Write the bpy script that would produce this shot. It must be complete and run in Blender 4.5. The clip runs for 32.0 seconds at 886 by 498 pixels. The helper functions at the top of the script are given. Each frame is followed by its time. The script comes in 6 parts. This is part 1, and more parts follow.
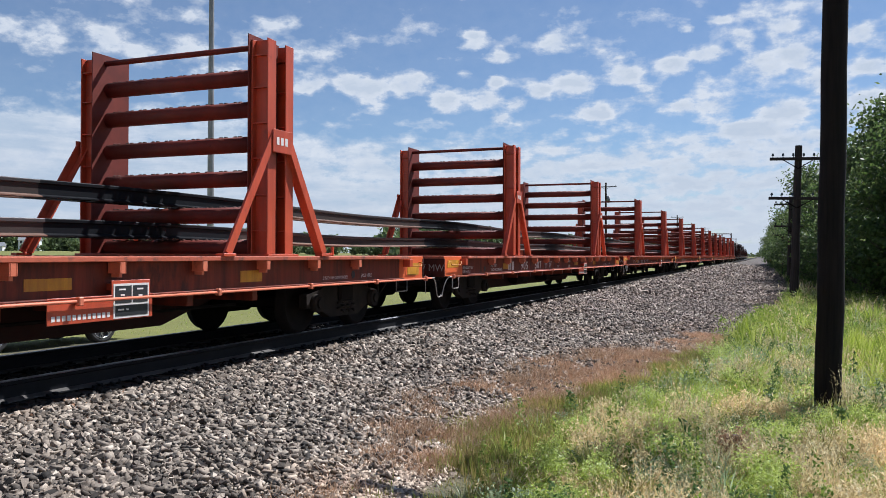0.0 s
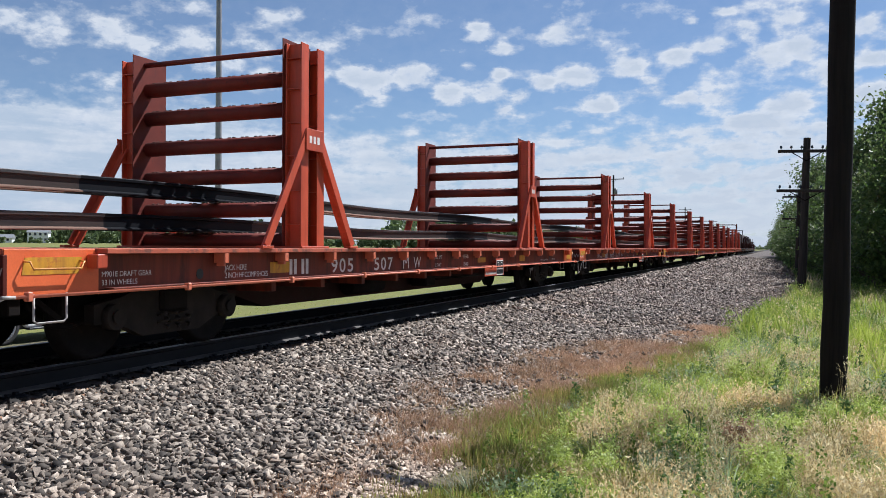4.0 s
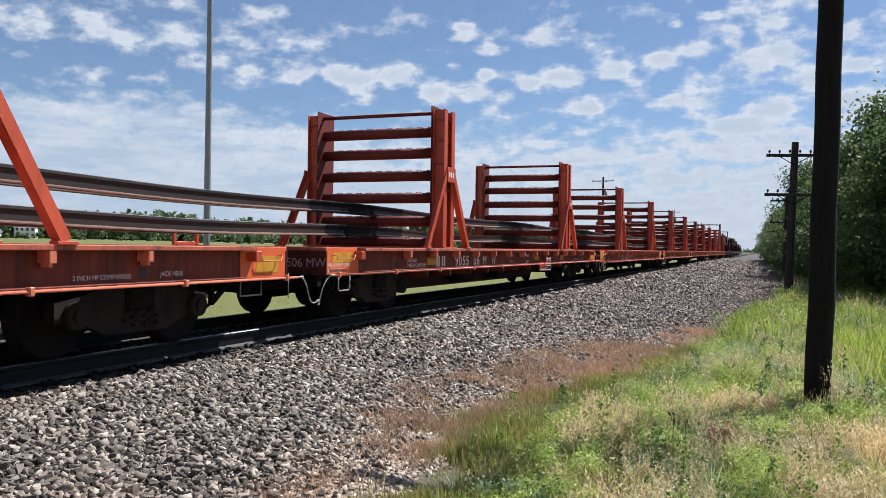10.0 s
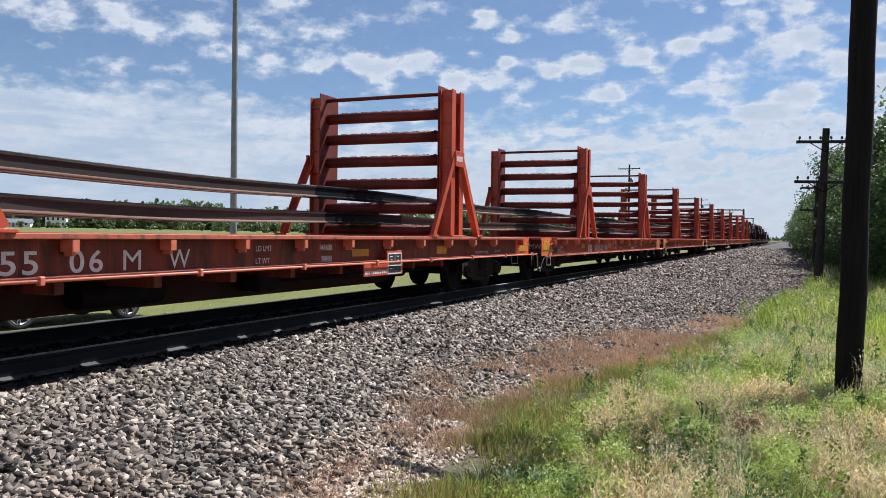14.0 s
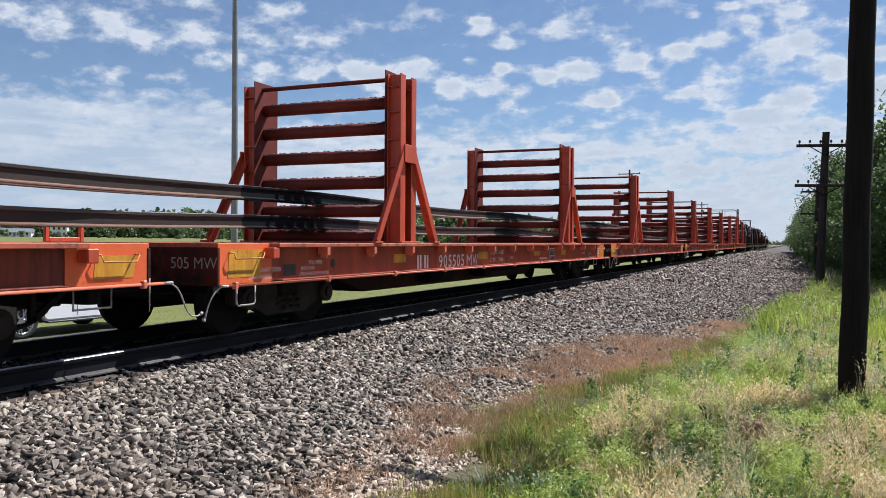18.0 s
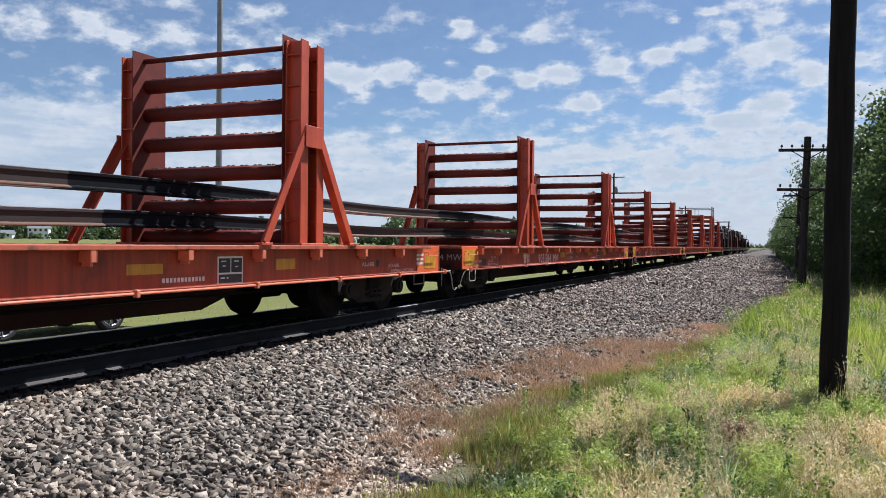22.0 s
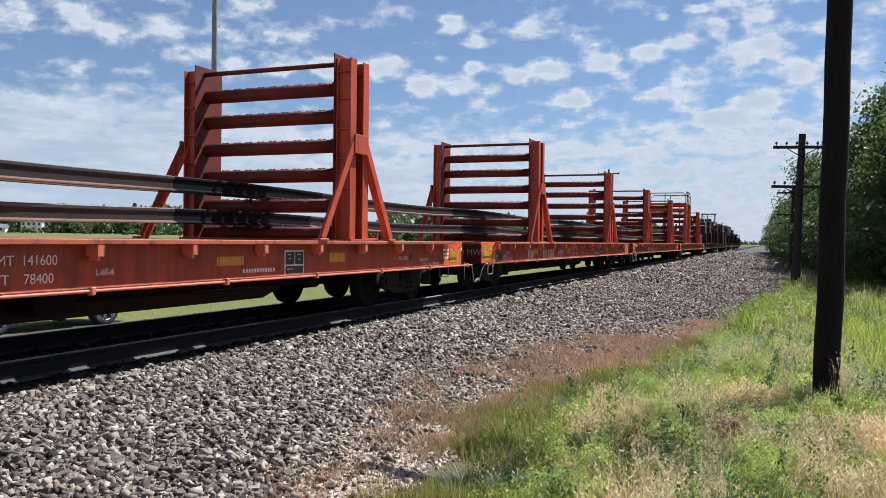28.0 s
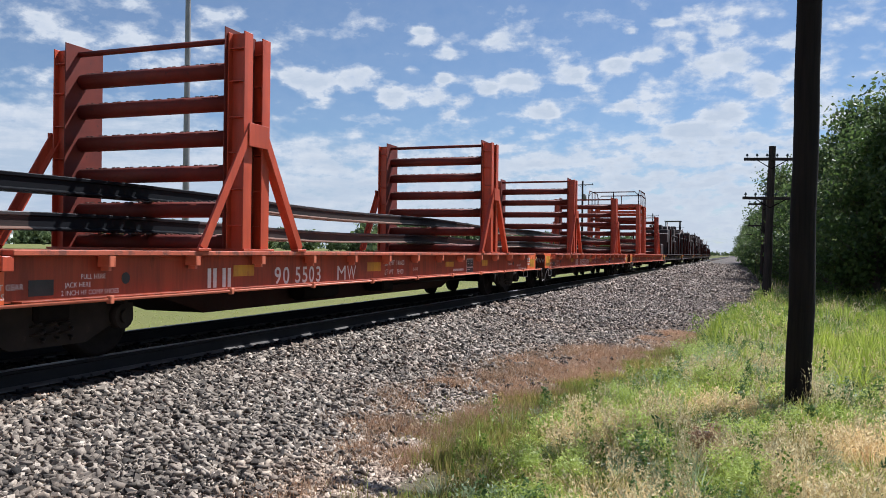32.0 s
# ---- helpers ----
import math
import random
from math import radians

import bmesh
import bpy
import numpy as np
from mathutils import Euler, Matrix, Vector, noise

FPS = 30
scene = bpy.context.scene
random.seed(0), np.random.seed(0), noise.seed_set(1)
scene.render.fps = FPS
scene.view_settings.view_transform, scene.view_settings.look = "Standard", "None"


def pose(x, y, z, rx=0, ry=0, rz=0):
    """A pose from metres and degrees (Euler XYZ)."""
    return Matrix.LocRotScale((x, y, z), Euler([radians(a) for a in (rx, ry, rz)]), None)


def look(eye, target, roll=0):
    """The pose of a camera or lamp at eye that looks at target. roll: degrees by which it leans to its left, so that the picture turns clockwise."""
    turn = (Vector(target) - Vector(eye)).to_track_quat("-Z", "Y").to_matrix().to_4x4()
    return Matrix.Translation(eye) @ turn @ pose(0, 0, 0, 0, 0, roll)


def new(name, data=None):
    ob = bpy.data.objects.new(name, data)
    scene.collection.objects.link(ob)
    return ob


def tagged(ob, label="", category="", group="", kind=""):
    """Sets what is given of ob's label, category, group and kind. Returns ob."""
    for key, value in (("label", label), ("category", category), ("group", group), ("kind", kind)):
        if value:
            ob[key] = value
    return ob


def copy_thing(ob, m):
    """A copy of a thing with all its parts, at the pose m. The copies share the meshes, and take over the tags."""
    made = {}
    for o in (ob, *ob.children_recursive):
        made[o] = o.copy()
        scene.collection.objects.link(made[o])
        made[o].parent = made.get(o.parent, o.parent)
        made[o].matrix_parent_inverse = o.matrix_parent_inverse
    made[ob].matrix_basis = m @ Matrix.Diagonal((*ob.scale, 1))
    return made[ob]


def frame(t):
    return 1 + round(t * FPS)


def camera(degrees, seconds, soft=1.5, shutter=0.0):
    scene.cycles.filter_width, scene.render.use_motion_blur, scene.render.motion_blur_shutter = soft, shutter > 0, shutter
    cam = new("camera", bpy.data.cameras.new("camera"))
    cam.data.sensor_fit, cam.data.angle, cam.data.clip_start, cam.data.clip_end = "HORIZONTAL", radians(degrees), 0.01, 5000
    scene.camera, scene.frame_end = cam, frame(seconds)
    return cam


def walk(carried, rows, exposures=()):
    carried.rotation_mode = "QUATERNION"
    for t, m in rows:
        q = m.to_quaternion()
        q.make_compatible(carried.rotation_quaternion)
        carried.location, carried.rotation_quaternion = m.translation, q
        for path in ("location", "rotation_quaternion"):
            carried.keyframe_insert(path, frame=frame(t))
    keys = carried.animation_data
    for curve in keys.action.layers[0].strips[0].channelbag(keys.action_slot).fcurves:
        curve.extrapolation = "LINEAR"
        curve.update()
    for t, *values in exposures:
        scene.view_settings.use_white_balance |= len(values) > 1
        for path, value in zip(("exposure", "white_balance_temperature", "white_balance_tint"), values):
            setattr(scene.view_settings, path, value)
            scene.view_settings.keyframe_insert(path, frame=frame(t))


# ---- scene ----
cam = camera(57.37, 32.0, soft=0.8)
PATH = [
    (0.0, pose(-0.019, 0.032, 1.095, 90.40, -0.20, 21.87)),
    (0.5, pose(-0.024, 0.038, 1.094, 90.19, -0.28, 22.34)),
    (1.0, pose(-0.021, 0.036, 1.092, 89.95, -0.31, 22.20)),
    (1.5, pose(-0.015, 0.026, 1.093, 89.63, -0.26, 22.19)),
    (2.0, pose(-0.008, 0.011, 1.097, 89.58, -0.12, 22.30)),
    (2.5, pose(-0.003, 0.007, 1.097, 89.69, -0.05, 22.29)),
    (3.0, pose(0.003, 0.002, 1.097, 89.73, -0.03, 22.19)),
    (3.5, pose(0.006, -0.001, 1.094, 89.81, -0.13, 22.21)),
    (5.5, pose(-0.012, 0.002, 1.094, 89.96, -0.35, 23.06)),
    (6.0, pose(-0.005, -0.001, 1.096, 89.84, -0.07, 22.98)),
    (6.5, pose(-0.006, -0.004, 1.092, 89.59, 0.13, 22.66)),
    (7.0, pose(0.002, -0.017, 1.095, 89.45, 0.07, 22.24)),
    (7.5, pose(0.015, -0.017, 1.094, 89.29, -0.12, 21.86)),
    (8.0, pose(0.026, -0.026, 1.096, 89.25, -0.53, 21.64)),
    (8.5, pose(0.028, -0.023, 1.094, 89.38, -0.83, 21.53)),
    (9.0, pose(0.023, -0.016, 1.097, 89.59, -0.91, 21.46)),
    (9.5, pose(0.019, -0.010, 1.096, 89.70, -0.89, 21.57)),
    (10.0, pose(0.017, -0.005, 1.098, 89.85, -0.87, 21.64)),
    (10.5, pose(0.013, -0.002, 1.097, 89.99, -0.90, 22.04)),
    (11.0, pose(0.012, -0.004, 1.097, 89.99, -0.87, 22.40)),
    (11.5, pose(0.010, 0.003, 1.096, 89.67, -0.69, 22.63)),
    (12.0, pose(0.014, 0.002, 1.096, 89.41, -0.49, 23.15)),
    (12.5, pose(0.015, 0.000, 1.098, 89.46, -0.38, 23.64)),
    (13.0, pose(0.010, 0.006, 1.099, 89.55, -0.56, 23.70)),
    (13.5, pose(0.006, 0.007, 1.098, 89.30, -0.77, 23.45)),
    (14.0, pose(0.006, 0.010, 1.095, 89.02, -0.77, 23.40)),
    (14.5, pose(0.002, 0.016, 1.096, 88.97, -0.88, 23.50)),
    (16.5, pose(0.006, 0.007, 1.095, 89.63, -0.58, 23.55)),
    (17.0, pose(-0.002, 0.011, 1.095, 89.53, -0.45, 23.70)),
    (17.5, pose(-0.003, 0.010, 1.094, 89.47, -0.40, 23.72)),
    (18.0, pose(-0.000, 0.004, 1.096, 89.48, -0.34, 23.45)),
    (18.5, pose(0.002, -0.001, 1.095, 89.51, -0.27, 23.06)),
    (19.0, pose(0.003, -0.001, 1.095, 89.53, -0.39, 22.62)),
    (19.5, pose(-0.000, -0.005, 1.095, 89.60, -0.59, 22.24)),
    (20.0, pose(-0.006, -0.002, 1.092, 89.68, -0.88, 22.04)),
    (20.5, pose(-0.001, -0.003, 1.093, 89.70, -1.02, 21.94)),
    (21.0, pose(-0.001, -0.008, 1.096, 89.67, -0.96, 21.82)),
    (21.5, pose(0.005, -0.011, 1.095, 89.66, -0.71, 22.02)),
    (22.0, pose(0.005, -0.008, 1.095, 89.68, -0.48, 22.39)),
    (22.5, pose(0.006, -0.010, 1.094, 89.75, -0.35, 22.50)),
    (23.0, pose(0.002, -0.007, 1.094, 89.72, -0.61, 22.39)),
    (23.5, pose(0.001, -0.012, 1.095, 89.69, -0.71, 22.18)),
    (24.0, pose(-0.008, -0.016, 1.090, 89.71, -0.96, 21.92)),
    (24.5, pose(-0.016, -0.019, 1.092, 89.74, -1.14, 21.86)),
    (25.0, pose(-0.020, -0.019, 1.096, 89.61, -1.21, 21.96)),
    (25.5, pose(-0.021, -0.010, 1.091, 89.55, -1.17, 22.00)),
    (27.5, pose(-0.014, -0.007, 1.095, 89.38, -0.62, 21.92)),
    (28.0, pose(-0.006, -0.008, 1.095, 89.37, -0.70, 22.01)),
    (28.5, pose(-0.003, -0.006, 1.093, 89.58, -1.02, 21.62)),
    (29.0, pose(0.001, -0.007, 1.094, 89.89, -0.97, 21.36)),
    (29.5, pose(0.001, -0.006, 1.096, 90.10, -0.86, 21.28)),
    (30.0, pose(-0.001, 0.000, 1.096, 90.33, -0.95, 21.16)),
    (30.5, pose(-0.002, 0.008, 1.096, 90.59, -1.06, 20.85)),
    (31.0, pose(-0.006, 0.011, 1.097, 90.83, -1.02, 20.21)),
    (31.5, pose(-0.018, 0.022, 1.097, 90.53, -0.84, 20.02)),
    (32.0, pose(-0.015, 0.029, 1.096, 90.16, -0.68, 20.24)),
]
walk(cam, PATH, [(0.0, 0.5575, 5950, 10), (32.0, 0.5575, 5950, 10)])
# metres that the train has rolled, every half second
TRAVEL = [
    -0.01, 1.17, 2.35, 3.52, 4.67, 5.83, 6.97, 8.11, 9.25, 10.39,
    11.54, 12.70, 13.87, 15.07, 16.27, 17.49, 18.72, 19.97, 21.23, 22.52,
    23.82, 25.12, 26.44, 27.76, 29.08, 30.41, 31.75, 33.11, 34.51, 35.93,
    37.38, 38.84, 40.33, 41.83, 43.33, 44.83, 46.33, 47.84, 49.35, 50.87,
    52.40, 53.94, 55.48, 57.02, 58.55, 60.07, 61.59, 63.10, 64.62, 66.14,
    67.66, 69.20, 70.74, 72.28, 73.82, 75.35, 76.87, 78.37, 79.86, 81.33,
    82.79, 84.25, 85.70, 87.16, 88.62,
]

# ---- world, sun, exposure ----
TO_SUN = Vector((0.40, 0.66, 1.0)).normalized()
world = bpy.data.worlds.new("sky")
scene.world = world
world.use_nodes = True
_nt = world.node_tree
_sky = _nt.nodes.new("ShaderNodeTexSky")
_sky.sky_type = "NISHITA"
_sky.sun_disc = False
_sky.sun_elevation = math.asin(TO_SUN.z)
_sky.sun_rotation = math.atan2(TO_SUN.x, TO_SUN.y)
_sky.air_density, _sky.dust_density, _sky.ozone_density = 0.9, 0.1, 4.0
_nt.links.new(_sky.outputs[0], _nt.nodes["Background"].inputs[0])
_nt.nodes["Background"].inputs[1].default_value = 0.060
_sun = bpy.data.lights.new("sun", "SUN")
_sun.energy, _sun.angle, _sun.color = 5.0, radians(0.55), (1.0, 0.97, 0.93)
sun = new("sun", _sun)
sun.matrix_world = look(TO_SUN * 60, (0, 0, 0))


# ---- small tools ----
def mesh_of(name, bm, mat=None, smooth=False):
    me = bpy.data.meshes.new(name)
    bm.normal_update()
    bm.to_mesh(me)
    bm.free()
    if mat:
        me.materials.append(mat)
    if smooth:
        me.shade_smooth()
    return me


def part(name, bm, mat, parent, label="", smooth=False):
    ob = new(name, mesh_of(name, bm, mat, smooth))
    ob.parent = parent
    return tagged(ob, label) if label else ob


def share(name, me, parent, m=None, label=""):
    ob = new(name, me)
    ob.parent = parent
    if m is not None:
        ob.matrix_basis = m
    return tagged(ob, label) if label else ob


def box(bm, x0, x1, y0, y1, z0, z1, bev=0.0):
    m = Matrix.Translation(((x0 + x1) / 2, (y0 + y1) / 2, (z0 + z1) / 2)) @ Matrix.Diagonal((abs(x1 - x0), abs(y1 - y0), abs(z1 - z0), 1))
    r = bmesh.ops.create_cube(bm, size=1, matrix=m)
    if bev:
        es = list({e for v in r["verts"] for e in v.link_edges})
        bmesh.ops.bevel(bm, geom=es, offset=bev, segments=1, affect="EDGES")
    return bm


def beam(bm, a, b, w, h, up=(0, 0, 1)):
    """A bar of section w x h from a to b."""
    a, b = Vector(a), Vector(b)
    d = (b - a).normalized()
    s = d.cross(Vector(up)).normalized()
    u = s.cross(d)
    vs = []
    for p in (a, b):
        for i, j in ((-1, -1), (1, -1), (1, 1), (-1, 1)):
            vs.append(bm.verts.new(p + s * (i * w / 2) + u * (j * h / 2)))
    for f in ((0, 1, 2, 3), (7, 6, 5, 4), (0, 4, 5, 1), (1, 5, 6, 2), (2, 6, 7, 3), (3, 7, 4, 0)):
        bm.faces.new([vs[k] for k in f])
    return bm


def tube(bm, pts, r, n=10, r1=None, caps=True):
    """A round bar along points; r1: the radius at its end."""
    pts = [Vector(p) for p in pts]
    rings = []
    for k, p in enumerate(pts):
        d = (pts[min(k + 1, len(pts) - 1)] - pts[max(k - 1, 0)]).normalized()
        ref = Vector((0, 0, 1)) if abs(d.z) < 0.9 else Vector((1, 0, 0))
        s = d.cross(ref).normalized()
        u = s.cross(d)
        rr = r if r1 is None else r + (r1 - r) * k / (len(pts) - 1)
        rings.append([bm.verts.new(p + (s * math.cos(2 * math.pi * i / n) + u * math.sin(2 * math.pi * i / n)) * rr) for i in range(n)])
    for a, b in zip(rings, rings[1:]):
        for i in range(n):
            f = bm.faces.new((a[i], a[(i + 1) % n], b[(i + 1) % n], b[i]))
            f.smooth = True
    if caps:
        bm.faces.new(rings[0][::-1])
        bm.faces.new(rings[-1])
    return bm


def prism(bm, poly, x0, x1):
    """A polygon of (y, z) drawn out from x0 to x1."""
    a = [bm.verts.new((x0, y, z)) for y, z in poly]
    b = [bm.verts.new((x1, y, z)) for y, z in poly]
    n = len(poly)
    bm.faces.new(a)
    bm.faces.new(b[::-1])
    for i in range(n):
        bm.faces.new((a[i], b[i], b[(i + 1) % n], a[(i + 1) % n]))
    bmesh.ops.recalc_face_normals(bm, faces=bm.faces[:])
    return bm


def lathe(bm, prof, n=28, axis="x"):
    """Turns a profile of (along, radius) about an axis through the origin."""
    rings = []
    for a, r in prof:
        ring = []
        for i in range(n):
            c, s = math.cos(2 * math.pi * i / n) * r, math.sin(2 * math.pi * i / n) * r
            ring.append(bm.verts.new((a, c, s) if axis == "x" else (c, s, a)))
        rings.append(ring)
    for p, q in zip(rings, rings[1:]):
        for i in range(n):
            bm.faces.new((p[i], p[(i + 1) % n], q[(i + 1) % n], q[i])).smooth = True
    bm.faces.new(rings[0][::-1])
    bm.faces.new(rings[-1])
    bmesh.ops.recalc_face_normals(bm, faces=bm.faces[:])
    return bm


def arrays_mesh(name, co, faces_per, mats):
    """A mesh from arrays: co (n, k, 3) with the same faces for each of n pieces."""
    n, k, _ = co.shape
    me = bpy.data.meshes.new(name)
    idx, starts, totals = [], [], []
    base = np.arange(n)[:, None] * k
    cols = [base + np.array(f)[None, :] for f in faces_per]
    loops = np.concatenate([c.reshape(n, -1) for c in cols], 1).ravel()
    lens = np.tile([len(f) for f in faces_per], n)
    me.vertices.add(n * k)
    me.vertices.foreach_set("co", co.astype(np.float32).ravel())
    me.loops.add(len(loops))
    me.loops.foreach_set("vertex_index", loops.astype(np.int32))
    me.polygons.add(len(lens))
    me.polygons.foreach_set("loop_start", np.concatenate([[0], np.cumsum(lens)[:-1]]).astype(np.int32))
    me.update(calc_edges=True)
    me.validate()
    if k == 8:
        # broken stone: a good third of the faces are flat breaks, the rest are worn round
        sharp = me.attributes.new("sharp_face", "BOOLEAN", "FACE")
        sharp.data.foreach_set("value", np.random.default_rng(3).random(len(me.polygons)) < 0.35)
    for m in mats:
        me.materials.append(m)
    return me


def lettering(text, size, mat, name="lettering", wide=0.0):
    """Flat letters as a mesh, reading along +y on a wall that faces +x, from the lower left; wide: the length that they fill."""
    def flat(spread):
        cu = bpy.data.curves.new(name, "FONT")
        cu.body, cu.size, cu.space_character, cu.offset = text, size / 0.72, spread, size * (0.018 if text.isdigit() else 0)
        tmp = bpy.data.objects.new(name, cu)
        made = bpy.data.meshes.new_from_object(tmp)
        bpy.data.objects.remove(tmp)
        return made, max(v.co.x for v in made.vertices)
    me, w1 = flat(1.0)
    if wide and len(text) > 1:
        w2 = flat(2.0)[1]
        me, w1 = flat(1.0 + (wide - w1) / (w2 - w1))
    if wide:
        me.transform(Matrix.Diagonal((wide / w1, 1, 1, 1)))
    me.transform(Matrix(((0, 0, 1, 0), (1, 0, 0, 0), (0, 1, 0, 0), (0, 0, 0, 1))))
    me.materials.append(mat)
    return me


# ---- materials ----
def mat_new(name):
    m = bpy.data.materials.new(name)
    m.use_nodes = True
    nt = m.node_tree
    return m, nt, nt.nodes["Principled BSDF"]


def node(nt, kind, **kw):
    n = nt.nodes.new(kind)
    for k, v in kw.items():
        n.inputs[k].default_value = v
    return n


def ramp(nt, src, stops):
    r = nt.nodes.new("ShaderNodeValToRGB")
    el = r.color_ramp.elements
    while len(el) < len(stops):
        el.new(0.5)
    for e, (p, c) in zip(el, stops):
        e.position, e.color = p, (*c, 1) if len(c) == 3 else c
    nt.links.new(src, r.inputs[0])
    return r.outputs[0]


def mixc(nt, fac, a, b, kind="MIX"):
    n = nt.nodes.new("ShaderNodeMix")
    n.data_type, n.blend_type = "RGBA", kind
    for sock, v in ((n.inputs[0], fac), (n.inputs[6], a), (n.inputs[7], b)):
        if isinstance(v, (int, float)):
            sock.default_value = v
        elif isinstance(v, tuple):
            sock.default_value = (*v, 1)
        else:
            nt.links.new(v, sock)
    return n.outputs[2]


def noise_out(nt, scale, detail=4.0, rough=0.55, vec=None, stretch=None):
    n = node(nt, "ShaderNodeTexNoise", Scale=scale, Detail=detail, Roughness=rough)
    if vec is None:
        vec = nt.nodes.new("ShaderNodeTexCoord").outputs["Object"]
    if stretch:
        mp = nt.nodes.new("ShaderNodeMapping")
        mp.inputs["Scale"].default_value = stretch
        nt.links.new(vec, mp.inputs[0])
        vec = mp.outputs[0]
    nt.links.new(vec, n.inputs["Vector"])
    return n.outputs[0]


def bump(nt, bs, src, strength=0.3, dist=0.01):
    b = node(nt, "ShaderNodeBump", Strength=strength, Distance=dist)
    nt.links.new(src, b.inputs["Height"])
    nt.links.new(b.outputs[0], bs.inputs["Normal"])


def surface(name, c0, c1, scale=6.0, rough=0.6, metal=0.0, rust=None, rust_amount=0.5, fine=60.0, strength=0.25, dist=0.004, stretch=None, island=0.0, objrand=0.0, grain=0.14, streak=None, spec=0.5):
    """A worn surface: two tones at one scale, fine grain at another, with rust or dirt in patches."""
    m, nt, bs = mat_new(name)
    big = noise_out(nt, scale, 5, 0.6, stretch=stretch)
    small = noise_out(nt, fine, 3, 0.6)
    col = ramp(nt, big, [(0.3, c0), (0.7, c1)])
    col = mixc(nt, grain, col, ramp(nt, small, [(0.3, tuple(v * 0.6 for v in c0)), (0.75, tuple(min(1, v * 1.3) for v in c1))]))
    if rust:
        spots = ramp(nt, noise_out(nt, scale * 2.3, 8, 0.7, stretch=stretch), [(rust_amount, (0, 0, 0)), (min(1, rust_amount + 0.12), (1, 1, 1))])
        col = mixc(nt, spots, col, rust)
    if streak:
        runs = noise_out(nt, 1.0, 6, 0.65, stretch=(7, 7, 0.5))
        col = mixc(nt, ramp(nt, runs, [(0.42, (0, 0, 0)), (0.66, (0.8, 0.8, 0.8))]), col, streak)
    if island:
        g = nt.nodes.new("ShaderNodeNewGeometry").outputs["Random Per Island"]
        col = mixc(nt, 1.0, col, ramp(nt, g, [(0, (1 - island,) * 3), (1, (1 + island * 0.3,) * 3)]), "MULTIPLY")
    if objrand:
        g = nt.nodes.new("ShaderNodeObjectInfo").outputs["Random"]
        col = mixc(nt, 1.0, col, ramp(nt, g, [(0, (1 - objrand,) * 3), (1, (1, 1, 1))]), "MULTIPLY")
    nt.links.new(col, bs.inputs["Base Color"])
    bs.inputs["Metallic"].default_value = metal
    bs.inputs["Specular IOR Level"].default_value = spec
    rr = ramp(nt, small, [(0.2, (max(0.05, rough - 0.12),) * 3), (0.8, (min(1, rough + 0.12),) * 3)])
    nt.links.new(rr, bs.inputs["Roughness"])
    bump(nt, bs, small, strength, dist)
    return m


M_ORANGE = surface("orange_paint", (0.50, 0.063, 0.024), (0.66, 0.102, 0.040), 1.7, 0.45, rust=(0.28, 0.05, 0.025), rust_amount=0.60, objrand=0.15, streak=(0.38, 0.056, 0.022))
M_PANEL = surface("corner_panel_paint", (0.66, 0.105, 0.026), (0.80, 0.155, 0.045), 2.5, 0.45, rust=(0.40, 0.07, 0.028), rust_amount=0.62)
# both sill paints: grime and rust, plus the deck lip's shade as darker orange
M_SILL = surface("shaded_sill_paint", (0.13, 0.023, 0.012), (0.26, 0.045, 0.021), 0.8, 0.55, rust=(0.045, 0.016, 0.012), rust_amount=0.52, stretch=(1, 1, 0.4), streak=(0.06, 0.017, 0.011), spec=0.3)
M_SILLCLEAN = surface("shaded_clean_sill_paint", (0.27, 0.042, 0.017), (0.42, 0.070, 0.026), 0.8, 0.5, rust=(0.15, 0.030, 0.016), rust_amount=0.55, stretch=(1, 1, 0.5), streak=(0.16, 0.031, 0.015), spec=0.35)
M_DECK = surface("deck_paint", (0.36, 0.075, 0.035), (0.52, 0.11, 0.05), 2.5, 0.7, rust=(0.16, 0.05, 0.03), rust_amount=0.5)
# darker copy of the rack's orange, with shade put into the maroon
M_MAROON = surface("shaded_rack_paint", (0.10, 0.016, 0.011), (0.18, 0.028, 0.016), 3.0, 0.65, rust=(0.04, 0.016, 0.012), rust_amount=0.6, spec=0.3)
M_ROLLER = surface("roller_steel", (0.07, 0.04, 0.03), (0.14, 0.07, 0.05), 12, 0.5, metal=0.5)
M_YELLOW = surface("yellow_panel", (0.52, 0.25, 0.012), (0.68, 0.34, 0.022), 4, 0.5, rust=(0.42, 0.10, 0.025), rust_amount=0.56, streak=(0.34, 0.13, 0.02))
# grime blackened further to carry the shade below the deck
M_UNDER = surface("underframe_grime_and_shade", (0.006, 0.005, 0.005), (0.014, 0.010, 0.009), 4, 0.8, rust=(0.026, 0.012, 0.008), rust_amount=0.62, spec=0.12)
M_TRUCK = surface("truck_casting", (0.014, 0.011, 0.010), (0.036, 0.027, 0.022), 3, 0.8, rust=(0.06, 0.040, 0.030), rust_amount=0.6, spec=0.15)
# grimy red, lowered to hold the darkness under the car
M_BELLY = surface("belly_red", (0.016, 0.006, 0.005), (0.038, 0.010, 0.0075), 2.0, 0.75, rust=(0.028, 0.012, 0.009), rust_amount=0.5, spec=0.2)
# grimy red darkened because the end face looks away from the sun
M_ENDSILL = surface("shaded_end_sill_paint", (0.030, 0.008, 0.006), (0.11, 0.020, 0.012), 1.2, 0.8, rust=(0.014, 0.008, 0.007), rust_amount=0.46, spec=0.2)
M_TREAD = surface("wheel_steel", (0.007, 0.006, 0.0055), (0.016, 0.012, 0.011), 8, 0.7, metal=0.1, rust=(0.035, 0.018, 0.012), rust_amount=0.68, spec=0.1)
